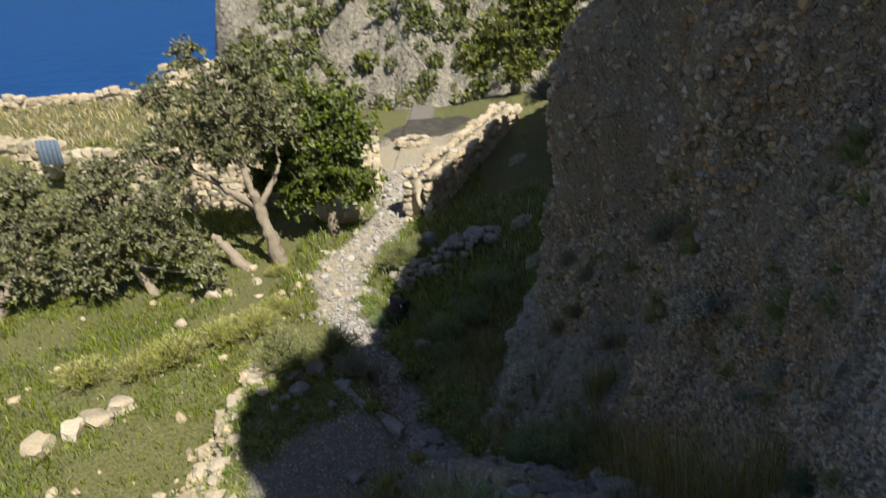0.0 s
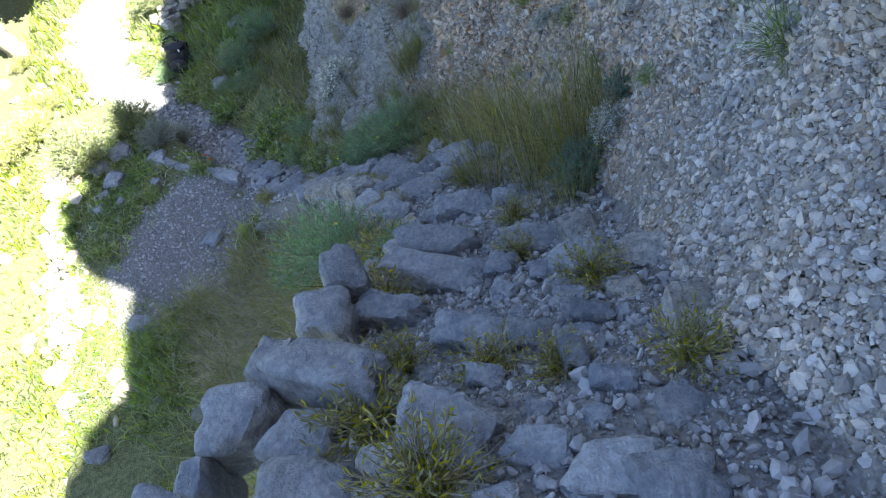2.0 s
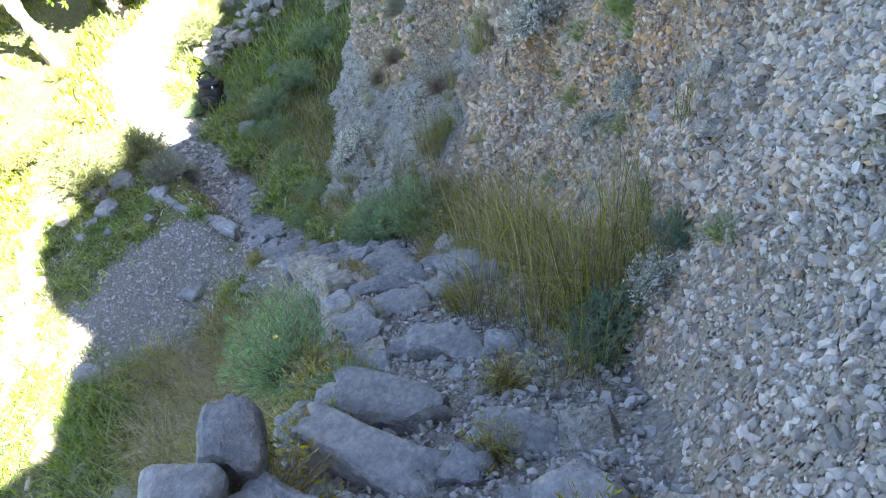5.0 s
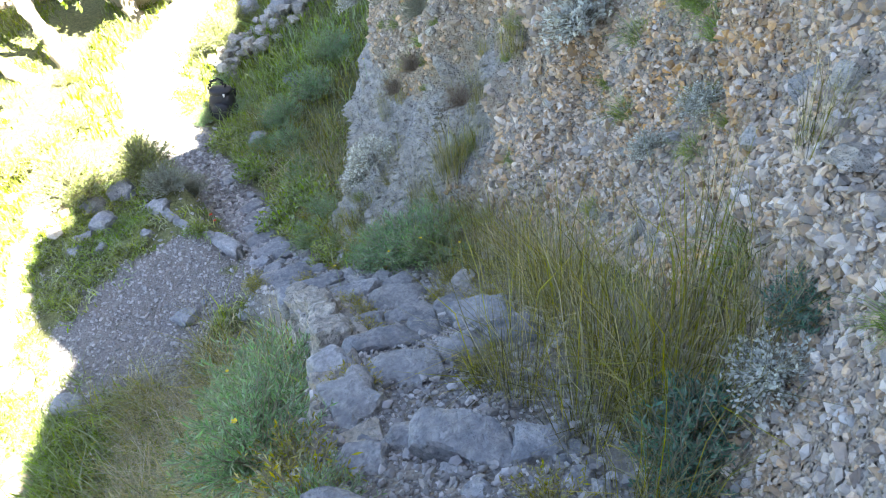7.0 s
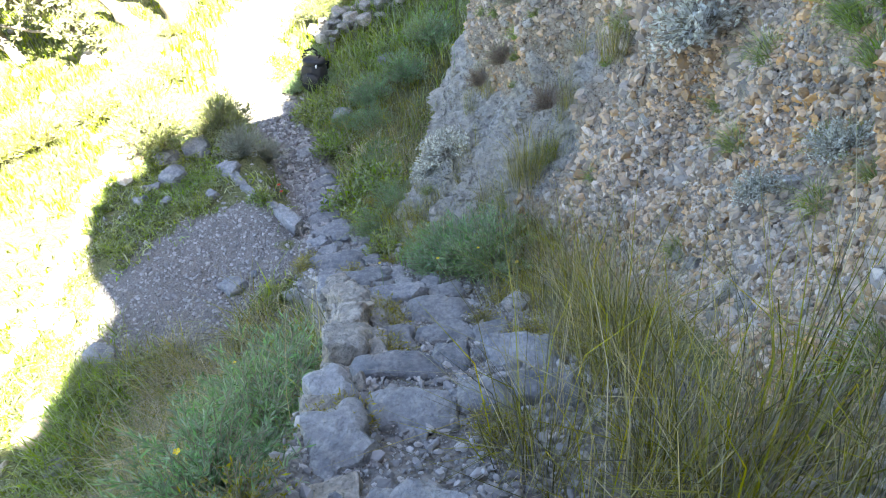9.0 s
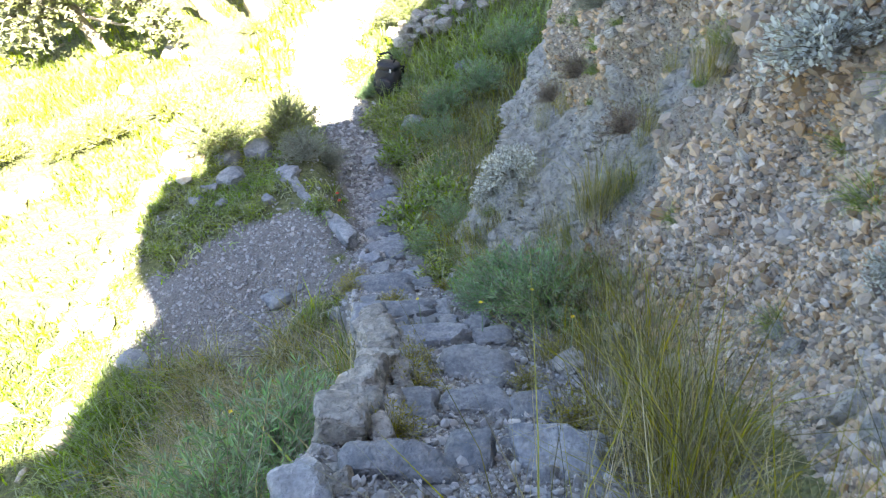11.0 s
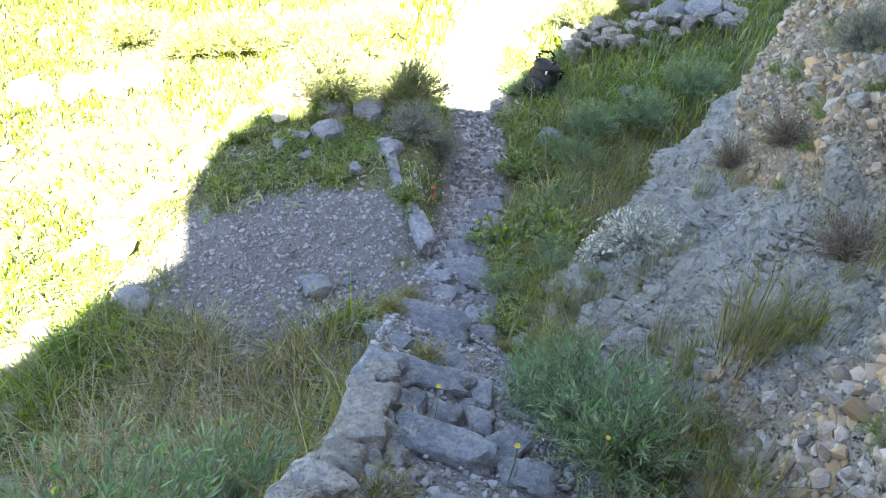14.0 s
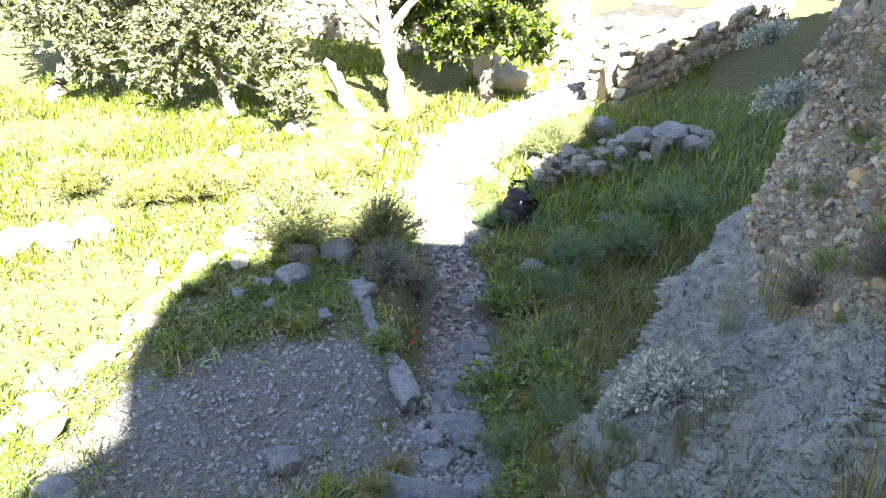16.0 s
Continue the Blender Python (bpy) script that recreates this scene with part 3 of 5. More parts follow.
FOOT_STEPS = (
    (-0.08, 5.83, -3.74, 0.22, 0.2, 11), (0.13, 5.95, -3.82, 0.43, 0.16, 12), (0.38, 6.01, -3.88, 0.12, 0.17, 20), (-0.20, 6.26, -4.08, 0.14, 0.12, 13), (0.08, 6.38, -4.2, 0.2, 0.12, 18),
    (-0.30, 6.95, -4.62, 0.46, 0.32, 14), (-0.02, 7.27, -4.90, 0.19, 0.17, 24), (-0.19, 7.60, -5.10, 0.20, 0.20, 22), (-0.54, 7.74, -5.16, 0.22, 0.17, 30))
FAR_STEPS = (
    (-0.61, 8.34, -5.44, 0.42, 0.27, 31), (-0.75, 8.74, -5.56, 0.39, 0.22, 29), (-0.85, 9.07, -5.65, 0.30, 0.24, 26), (-0.98, 9.77, -5.84, 0.41, 0.20, 34), (-1.36, 10.85, -6.04, 0.27, 0.21, 31),
    (-0.72, 8.02, -5.28, 0.24, 0.16, 30), (-0.48, 8.12, -5.32, 0.18, 0.15, 22), (-0.93, 9.42, -5.74, 0.22, 0.14, 26))
for flight in (UPPER_STEPS, UPPER_SMALL, MIDDLE_STEPS, LOWER_STEPS, FOOT_STEPS, FAR_STEPS):
    for x, yy, top, w, d, turn in flight:
        h = 0.12 + 0.45 * min(w, d)
        top = top + 0.05 * float(smooth(7.9, 8.4, yy))
        place_stone("step_stone", SLAB_MESHES, (x, yy, top - h / 2), (w * 1.06, d * 1.1, h), turn, (rng.uniform(-4, 4), rng.uniform(-4, 4)), stairs)
# small stones wedged between the slabs
for i in range(150):
    yy = rng.uniform(0.6, 8.0)
    x = float(path_x(yy)) + float(path_w(yy)) * rng.uniform(-0.85, 0.9)
    s = rng.uniform(0.03, 0.085)
    place_stone("step_stone", ROCK_MESHES, (x, yy, float(path_z(yy)) - 0.06), (s * 1.3, s, s * 0.8), rng.uniform(0, 180), rng.uniform(-15, 15, 2), stairs)

# ---- low retaining wall along the steps' outer edge ----
edge_wall = holder("retaining_wall", (0, 0, 0), "low dry-stone retaining wall of rough grey blocks", "stone wall", kind="structure")
for course in range(7):
    y = 0.1 + 0.05 * course
    while y < 5.65:
        ln = rng.uniform(0.09, 0.2)
        yy = y + ln / 2
        parapet = -0.02 + 0.05 * float(smooth(3.9, 4.5, yy))
        top = float(path_z(yy)) + parapet - 0.1 * course + rng.uniform(-0.04, 0.04)
        for row in range(2 if course < 2 else 1):
            x = float(path_x(yy) - path_w(yy)) + 0.02 + 0.11 * row - 0.015 * course + rng.uniform(-0.03, 0.03)
            place_stone("wall_stone", WALL_MESHES, (x, yy + rng.uniform(-0.03, 0.03), top - 0.06), (rng.uniform(0.09, 0.14), ln * 0.92, rng.uniform(0.07, 0.11)), tangent_turn(yy) + rng.uniform(-25, 25), rng.uniform(-16, 16, 2), edge_wall)
        y += ln * 0.95
for x, yy, top, w, d, turn in ((-0.62, 1.18, -0.40, 0.2, 0.1, -22), (-0.55, 1.27, -0.45, 0.15, 0.13, -41), (-0.42, 1.14, -0.38, 0.17, 0.11, -41), (-0.34, 1.60, -0.66, 0.21, 0.2, -20), (-0.5, 1.47, -0.7, 0.11, 0.12, -14),
                              (-0.2, 1.76, -0.72, 0.13, 0.17, -36), (0.0, 1.55, -0.57, 0.38, 0.14, -43), (0.0, 2.05, -0.95, 0.21, 0.2, -16), (0.12, 2.27, -0.98, 0.17, 0.2, -9), (-0.15, 1.38, -0.62, 0.22, 0.16, -30), (0.25, 2.55, -1.5, 0.2, 0.2, -5), (0.36, 2.8, -1.66, 0.18, 0.2, 5)):
    place_stone("wall_stone", SLAB_MESHES, (x, yy, top - 0.14), (w * 1.08, d * 1.2, 0.28), turn, rng.uniform(-10, 10, 2), edge_wall)
CAP_MESHES = [slab_mesh("wall_stone", 140 + i, M_WALLSTONE) for i in range(6)]
y = 3.95
while y < 5.6:
    ln = rng.uniform(0.13, 0.22)
    x = float(path_x(y) - path_w(y)) + 0.06 + rng.uniform(-0.02, 0.02)
    place_stone("wall_stone", CAP_MESHES, (x, y + ln / 2, float(path_z(y + ln / 2)) + 0.06 + rng.uniform(-0.05, 0.03)), (rng.uniform(0.14, 0.2), ln * 0.82, 0.15), tangent_turn(y) + rng.uniform(-14, 14), (-16 + rng.uniform(-8, 8), rng.uniform(-8, 8)), edge_wall)
    if rng.uniform() < 0.6:
        place_stone("wall_stone", CAP_MESHES, (x + 0.13, y + ln / 2, float(path_z(y + ln / 2)) + rng.uniform(-0.02, 0.02)), (0.09, ln * 0.7, 0.12), rng.uniform(0, 90), rng.uniform(-12, 12, 2), edge_wall)
    y += ln
# kerb of long stones beside the terrace
kerb = holder("kerb", (0, 0, 0), "row of long grey kerb stones between terrace and path", "kerb", kind="structure")
for x, yy, ln, w, turn in ((-1.13, 8.47, 0.48, 0.19, 44), (-1.43, 8.77, 0.42, 0.12, 45), (-1.68, 9.0, 0.32, 0.11, 42), (-1.88, 9.25, 0.3, 0.13, 38)):
    place_stone("kerb_stone", SLAB_MESHES, (x, yy, -5.41), (w, ln * 1.05, 0.34), turn, (rng.uniform(-3, 3), 4), kerb)

# ---- pebbles of the conglomerate ----


def cliff_normal(y, v):
    e = 0.05
    a, b = cliff_point(y + e, v), cliff_point(y - e, v)
    c, d = cliff_point(y, v + e), cliff_point(y, v - e)
    ty = np.stack([a[i] - b[i] for i in range(3)], -1)
    tz = np.stack([c[i] - d[i] for i in range(3)], -1)
    n = np.cross(ty, tz)
    n = np.where(n[..., :1] > 0, -n, n)
    return n / np.linalg.norm(n, axis=-1, keepdims=True)


def pebble_band(n, y0, y1, v0, v1, s0, s1):
    yy, vv = rng.uniform(y0, y1, n), rng.uniform(v0, v1, n)
    keep = (rng.uniform(0, 1, n) > 1.3 * apron(yy, vv)) & (waves(yy, vv, 2.4, 6.0) + rng.uniform(-0.5, 1.3, n) > -0.15)
    yy, vv = yy[keep], vv[keep]
    size = s0 + (s1 - s0) * rng.uniform(0, 1, len(yy)) ** 2.8
    p = np.stack(cliff_point(yy, vv), -1) + cliff_normal(yy, vv) * (size * rng.uniform(-0.3, 0.15, len(yy)))[:, None]
    return p, size


bands = [pebble_band(42000, -0.6, 2.6, -0.05, 1.7, 0.011, 0.042), pebble_band(46000, 2.5, 5.5, -0.05, 2.2, 0.012, 0.05), pebble_band(12000, -0.8, 2.6, 1.6, 2.3, 0.014, 0.055), pebble_band(14000, -0.8, 5.5, 2.2, 5.0, 0.022, 0.08), pebble_band(24000, 5.0, 11.0, 0.2, 3.5, 0.022, 0.085), pebble_band(7000, 5.0, 11.5, 3.5, 8.0, 0.04, 0.12)]
peb_at, peb_size = np.concatenate([b[0] for b in bands]), np.concatenate([b[1] for b in bands])
pale = peb_at[:, 1] + 0.5 * waves(peb_at[:, 1], peb_at[:, 2], 2.0, 3.0) + rng.normal(size=len(peb_at)) * 0.35 < 2.3
strew("pale_pebbles", peb_at[pale], peb_size[pale], M_PEBBLE, "countless pale grey pebbles cemented into the cliff", "pebbles", 0.33, True)
strew("tan_pebbles", peb_at[~pale], peb_size[~pale], M_PEBBLE_TAN, "countless tan and grey pebbles cemented into the cliff", "pebbles", 0.4, True)

# larger cobbles that stand proud of the cliff
for i in range(90):
    yy, vv = rng.uniform(2.6, 9.5), rng.uniform(0.05, 3.2)
    if float(apron(yy, vv)) > 0.3:
        continue
    s = rng.uniform(0.05, 0.10)
    p = cliff_point(yy, vv)
    place_stone("cobble", WALL_MESHES, (float(p[0]) + 0.01, yy, float(p[2])), (s, s * rng.uniform(0.8, 1.5), s * rng.uniform(0.6, 0.9)), rng.uniform(0, 180), rng.uniform(-40, 40, 2), cliff)
# grey slabs at the cliff's foot by the upper steps
for x, yy, z, s in ((1.12, 2.02, -1.28, 0.26), (1.0, 1.42, -0.82, 0.16), (1.24, 2.3, -1.5, 0.26), (1.06, 1.75, -1.06, 0.16), (1.16, 1.6, -0.9, 0.18), (1.3, 2.6, -1.66, 0.2), (1.2, 5.0, -3.2, 0.15), (1.45, 5.3, -3.3, 0.15), (0.93, 0.9, -0.48, 0.16), (1.02, 1.15, -0.6, 0.2), ):
    s = s * 0.75
    place_stone("cobble", WALL_MESHES, (x, yy, z), (s, s * 1.2, s * 0.8), rng.uniform(0, 180), rng.uniform(-20, 20, 2), cliff)

# bare limestone slabs at the cliff's foot


def build_slabs():
    ys, us = np.arange(5.4, 11.2, 0.04), np.arange(-0.4, 2.9, 0.04)
    gy, gv = np.meshgrid(ys, us)
    x, yy, z = cliff_point(gy, gv)
    lean = z * 0.85 - yy * 0.62 + 0.18 * waves(yy, z, 1.3, 7.0)
    saw = (lean * 2.7) % 1.0
    saw = np.where(saw < 0.72, saw / 0.72, (1 - saw) / 0.28)
    x = x + 0.05 - apron(gy, gv) * (0.05 + 0.25 * saw ** 1.3) + 0.07 * np.abs(waves(yy, z, 3.5, 3.0)) + 0.07 * np.abs(waves(yy, z, 8.0, 5.0)) + 0.02 * waves(yy, z, 21.0, 1.0) + rng.normal(size=gy.shape) * 0.013
    idx = np.arange(gy.size).reshape(gy.shape)
    faces = np.stack([idx[:-1, :-1], idx[1:, :-1], idx[1:, 1:], idx[:-1, 1:]], -1).reshape(-1, 4)
    return mesh_object("rock_slab", np.stack([x, yy, z], -1).reshape(-1, 3), faces, M_SLAB, flat=True)


tagged(build_slabs(), "tilted bare grey limestone slabs below the cliff", "rock slab", kind="structure")

# ---- gravel ----


def gravel(n, x0, x1, y0, y1, s0, s1, where, lift=0.3):
    x, yy = rng.uniform(x0, x1, n), rng.uniform(y0, y1, n)
    keep = where(x, yy) > rng.uniform(0, 1, n)
    x, yy = x[keep], yy[keep]
    size = s0 + (s1 - s0) * rng.uniform(0, 1, len(x)) ** 4
    return np.stack([x, yy, ground_z(x, yy) + size * lift * 0.5], -1), size


on_stairs_x = rng.uniform(-1, 1, 11000)
stair_y = rng.uniform(0.0, 8.2, 11000)
sx = path_x(stair_y) + on_stairs_x * path_w(stair_y) * 1.1
ssize = 0.008 + 0.04 * rng.uniform(0, 1, 11000) ** 3
beds = [gravel(24000, -4, -0.3, 5.5, 10, 0.008, 0.05, lambda x, y: 1.0 - 0.85 * grassiness(x, y)),
        gravel(22000, -3.0, 0.0, 8.0, 13.5, 0.012, 0.085, lambda x, y: smooth(0.08, -0.1, np.abs(x - path_x(y)) - path_w(y)), 0.6),
        gravel(26000, -0.5, 1.25, 0.3, 5.0, 0.006, 0.03, lambda x, y: smooth(0.1, -0.05, np.abs(x - path_x(y)) - path_w(y)), 0.45),
        gravel(4500, -4.5, -1.2, 12.5, 24, 0.03, 0.2, lambda x, y: trodden(x, y) * 0.8),
        (np.stack([sx, stair_y, path_z(stair_y) - 0.055 + 0.03 * rng.uniform(0, 1.0, 11000)], -1), ssize)]
strew("gravel", np.concatenate([b[0] for b in beds]), np.concatenate([b[1] for b in beds]), M_GRAVEL, "loose grey gravel on terrace, steps and path", "gravel")

# ---- loose rocks ----
ROCKS = (  # x, y, size
    (-1.55, 7.36, 0.24), (-2.62, 6.47, 0.26), (-3.45, 7.63, 0.26), (-3.41, 8.17, 0.2), (-2.68, 9.32, 0.34), (-2.9, 9.11, 0.2), (-2.66, 8.85, 0.14), (-2.11, 8.92, 0.17), (-2.02, 9.44, 0.24),
    (-2.54, 9.95, 0.36), (-2.9, 9.76, 0.3), (-2.97, 8.9, 0.18), (-3.2, 10.1, 0.34), (-3.5, 9.7, 0.3), (-3.7, 9.2, 0.32), (-3.8, 8.8, 0.26), (-4.0, 9.4, 0.4), (-4.1, 8.5, 0.3), (-4.2, 7.9, 0.35),
    (-4.3, 7.2, 0.3), (-6.48, 9.84, 0.5), (-6.75, 9.5, 0.42), (-6.2, 10.15, 0.42), (-7.1, 9.1, 0.45), (-0.92, 11.8, 0.34), (-0.25, 13.1, 0.3), (-3.8, 19.5, 1.05), (-1.03, 10.28, 0.14), (-1.15, 10.9, 0.16), (-5.9, 14.4, 0.4), (-5.6, 14.5, 0.25), (-5.1, 15.2, 0.22),
    (-0.5, 7.95, 0.12), (-0.85, 7.15, 0.16), (-1.35, 7.55, 0.09), (-0.9, 6.3, 0.2), (-1.6, 5.4, 0.2), (-2.1, 4.9, 0.22), (-2.6, 5.3, 0.18), (-3.0, 5.9, 0.2), (-3.3, 5.0, 0.25), (-3.5, 6.6, 0.22))
for x, yy, size in ROCKS:
    z = float(ground_z(x, yy))
    pale = x < -3.3 or yy > 14
    meshes = PALE_MESHES if pale else ROCK_MESHES
    rock = place_stone("rock", meshes, (x, yy, z + size * 0.16), (size, size * rng.uniform(0.75, 1.1), size * rng.uniform(0.5, 0.7)), rng.uniform(0, 360), rng.uniform(-12, 12, 2))
    tagged(rock, "sunlit pale limestone rock lying in the grass" if pale else "grey limestone rock lying on the ground", "rock", "loose rocks")
pile = holder("rubble_pile", (-0.6, 15.0, -5.9), "heap of grey rubble stones beside the path", "rubble", kind="")
for i in range(95):
    t = rng.uniform(0, 1)
    x, yy = -1.7 + 2.3 * t + rng.uniform(-0.2, 0.2), 14.3 + 1.5 * t + rng.uniform(-0.5, 0.5)
    s = rng.uniform(0.09, 0.26)
    ob = place_stone("stone", WALL_MESHES, (x, yy, float(ground_z(x, yy)) + rng.uniform(0.0, 0.32)), (s, s * 0.9, s * 0.7), rng.uniform(0, 360), rng.uniform(-20, 20, 2))
    ob.parent = pile
    ob.matrix_parent_inverse = pile.matrix_world.inverted()
for x, yy, s in ((-0.25, 15.4, 0.5), (0.15, 15.6, 0.55), (-1.0, 16.2, 0.45)):
    ob = place_stone("stone", ROCK_MESHES, (x, yy, float(ground_z(x, yy)) + 0.28), (s, s * 0.8, s * 0.6), rng.uniform(0, 360))
    ob.parent = pile
    ob.matrix_parent_inverse = pile.matrix_world.inverted()
# rows of pale stones where the terraces end
strew("field_stones", *gravel(900, -9, -2.8, 5, 17, 0.06, 0.32, lambda x, y: 0.12 + 0.85 * smooth(0.5, 0.1, np.abs(x + 3.9 + 0.35 * np.sin(y)))), M_PALE, "scattered pale limestone stones in the meadow", "stones", flat=False)

rim_y = rng.uniform(6.8, 10.8, 420)
rim_x = -3.75 + 0.3 * np.sin(rim_y * 1.3) + rng.normal(size=420) * 0.22
rim_s = 0.05 + 0.22 * rng.uniform(0, 1, 420) ** 2
strew("rim_stones", np.stack([rim_x, rim_y, ground_z(rim_x, rim_y) + rim_s * 0.25], -1), rim_s, M_PALE, "tumbled pale stones along the terrace's edge", "stones", 0.3, True)

# ---- grass ----


def lawn(name, n, x0, x1, y0, y1, h0, h1, mat, label, where, width=0.012, lean=0.5):
    x, yy = rng.uniform(x0, x1, n), rng.uniform(y0, y1, n)
    keep = where(x, yy) > rng.uniform(0, 1, n)
    x, yy = x[keep], yy[keep]
    m = len(x)
    h = rng.uniform(h0, h1, m) * (0.65 + 0.5 * (waves(x, yy, 2.2, 8.0) * 0.5 + 0.5))
    base = np.stack([x, yy, ground_z(x, yy) - 0.01], -1)
    v, f = blades(base, h, rng.normal(size=(m, 2)) * (h * lean)[:, None], np.full(m, width) * rng.uniform(0.6, 1.4, m))
    ob = mesh_object(name, v, f, mat)
    return tagged(ob, label, "grass", kind="stuff")


def patchy(x, y, seed=0.0):
    return smooth(-0.45, 0.35, waves(x, y, 1.7, seed) + 0.4 * waves(x, y, 5.0, seed + 1))


lawn("meadow_grass", 70000, -12, -2.4, 5, 22, 0.06, 0.22, M_GRASS, "bright green sunlit meadow grass", lambda x, y: grassiness(x, y) * (0.12 + 0.88 * patchy(x, y, 1.0)) * smooth(-3.2, -3.7, x + 2.0 * smooth(11, 13, y)), 0.022)
lawn("path_side_grass", 9000, -4.6, 0.5, 13, 27, 0.12, 0.3, M_GRASS, "green grass beside the sunlit path", lambda x, y: grassiness(x, y) * 0.9, 0.03)
lawn("terrace_weeds", 60000, -3.9, -0.6, 5.0, 11.8, 0.03, 0.15, M_GRASS_SHADE, "low green weeds on the shaded terrace", lambda x, y: grassiness(x, y) * patchy(x, y, 3.0), 0.016, 0.9)
lawn("bank_grass", 21000, -2.8, 0.3, 1.0, 7.2, 0.15, 0.55, M_GRASS_SHADE, "long grass on the bank below the steps", lambda x, y: smooth(0.06, 0.25, path_x(y) - path_w(y) - x) * (0.2 + 0.8 * patchy(x, y, 4.0)) * grassiness(x, y), 0.010, 0.6)
lawn("bank_olive_grass", 20000, -2.4, 0.2, 1.5, 7.0, 0.2, 0.55, M_TALL, "olive-yellow grass on the bank", lambda x, y: smooth(0.06, 0.25, path_x(y) - path_w(y) - x) * patchy(x, y, 7.0) * grassiness(x, y), 0.009, 0.7)
lawn("bank_dry_grass", 27000, -2.0, 0.3, 1.6, 7.0, 0.25, 0.62, M_DRY, "straw-coloured dry grass stems on the bank", lambda x, y: smooth(0.06, 0.25, path_x(y) - path_w(y) - x) * (0.25 + 0.75 * patchy(x, y, 5.0)) * grassiness(x, y), 0.006, 0.7)
lawn("right_bank_grass", 16000, -1.6, 1.4, 6.4, 13.5, 0.08, 0.36, M_GRASS_SHADE, "lush green grass between path and cliff", lambda x, y: smooth(0.0, 0.15, x - path_x(y) - path_w(y)) * smooth(0.25, 0.0, x - foot_x(y)) * (0.1 + 0.9 * patchy(x, y, 2.0)), 0.013, 0.6)
lawn("right_bank_dry_grass", 7000, -1.0, 1.4, 6.5, 12.5, 0.2, 0.55, M_TALL, "olive grass stems at the foot of the cliff", lambda x, y: smooth(0.2, 0.4, x - path_x(y) - path_w(y)) * smooth(0.35, 0.0, x - foot_x(y)) * patchy(x, y, 6.0), 0.008, 0.6)
lawn("right_bank_straw", 6000, -1.0, 1.4, 6.5, 12.5, 0.2, 0.6, M_DRY, "straw-coloured grass stems at the foot of the cliff", lambda x, y: smooth(0.15, 0.4, x - path_x(y) - path_w(y)) * smooth(0.35, 0.0, x - foot_x(y)) * patchy(x, y, 8.5), 0.006, 0.6)
lawn("far_bank_grass", 8000, -1.5, 2.5, 12.5, 19, 0.12, 0.4, M_GRASS_SHADE, "dark green growth in the cliff's shade", lambda x, y: smooth(0.1, 0.5, x - path_x(y) - path_w(y)), 0.02, 0.6)


# ---- plants ----


def surface_z(x, yy):
    """Height of the ground, or of the cliff where it stands over the ground."""
    g = float(ground_z(x, yy))
    if yy < 30 and x > float(cliff_point(yy, 0.0)[0]):
        lo, hi = 0.0, 6.0
        for _ in range(24):
            mid = (lo + hi) / 2
            lo, hi = (mid, hi) if float(cliff_point(yy, mid)[0]) < x else (lo, mid)
        g = max(g, float(path_z(yy)) + lo)
    return g


def tuft_mesh(n, height, radius, mat, width=0.007):
    ang, r = rng.uniform(0, 2 * np.pi, n), np.sqrt(rng.uniform(0, 1, n)) * radius * 0.45
    base = np.stack([np.cos(ang) * r, np.sin(ang) * r, np.full(n, -0.03)], -1)
    h = height * (0.28 + 0.85 * rng.uniform(0, 1, n) ** 1.3)
    lean = np.stack([np.cos(ang), np.sin(ang)], -1) * (rng.uniform(0.0, 1.7, n) * radius * h / height)[:, None] + rng.normal(size=(n, 2)) * 0.4 * radius
    v, f = blades(base, h, lean, np.full(n, width) * rng.uniform(0.6, 1.3, n))
    return plain_mesh("clump", v, f, mat)


TALL_TUFTS = [tuft_mesh(95, 0.74, 0.30, M_TALL, 0.0040) for _ in range(7)]
TALL_TUFTS_DRY = [tuft_mesh(30, 0.78, 0.32, M_DRY, 0.0027) for _ in range(4)]
SMALL_TUFTS = [tuft_mesh(260, 0.2, 0.2, M_GRASS_SHADE, 0.0045) for _ in range(3)]
M_WEED = leaf("yellow_green_weeds", (0.38, 0.34, 0.075), (0.25, 0.28, 0.07), 0.35, 0.3, 8.0)


def grass_tuft(x, yy, scale, label, meshes, extra=None, group=""):
    ob = holder("grass_tuft", (x, yy, surface_z(x, yy) - 0.02), label, "grass tuft", group, turn=float(rng.uniform(0, 360)))
    ob.scale = (scale,) * 3
    for ms in (meshes, extra):
        if ms:
            p = new("clump", ms[int(rng.integers(len(ms)))])
            p.parent = ob
    return ob


GRASS_SPOTS = [(1.17, 2.42, 0.5), (1.72, 3.13, 0.55), (1.9, 3.02, 0.45), (1.48, 5.6, 0.8), (1.33, 6.0, 0.75), (1.62, 5.25, 0.7), (1.1, 6.75, 0.6), (0.98, 7.1, 0.55), (0.4, 8.6, 0.5), (0.5, 9.4, 0.55), (0.6, 7.6, 0.5), (1.25, 6.4, 0.6)]
for n, x0, y0, dx, dy, s0, s1 in ((17, 1.5, 3.05, 0.13, 0.2, 0.6, 1.15), (6, 1.38, 2.7, 0.1, 0.13, 0.35, 0.7), (12, 1.46, 3.75, 0.12, 0.28, 0.5, 1.0), (9, 1.5, 4.65, 0.14, 0.3, 0.5, 0.95), (10, 1.4, 6.0, 0.16, 0.4, 0.45, 0.85)):
    GRASS_SPOTS += [(x0 + dx * float(rng.normal()), y0 + dy * float(rng.normal()), float(rng.uniform(s0, s1))) for _ in range(n)]
for x, yy, sc in GRASS_SPOTS:
    grass_tuft(x, yy, sc, "tall olive-gold grass growing at the foot of the cliff", TALL_TUFTS, TALL_TUFTS_DRY, "tall grass by the steps")
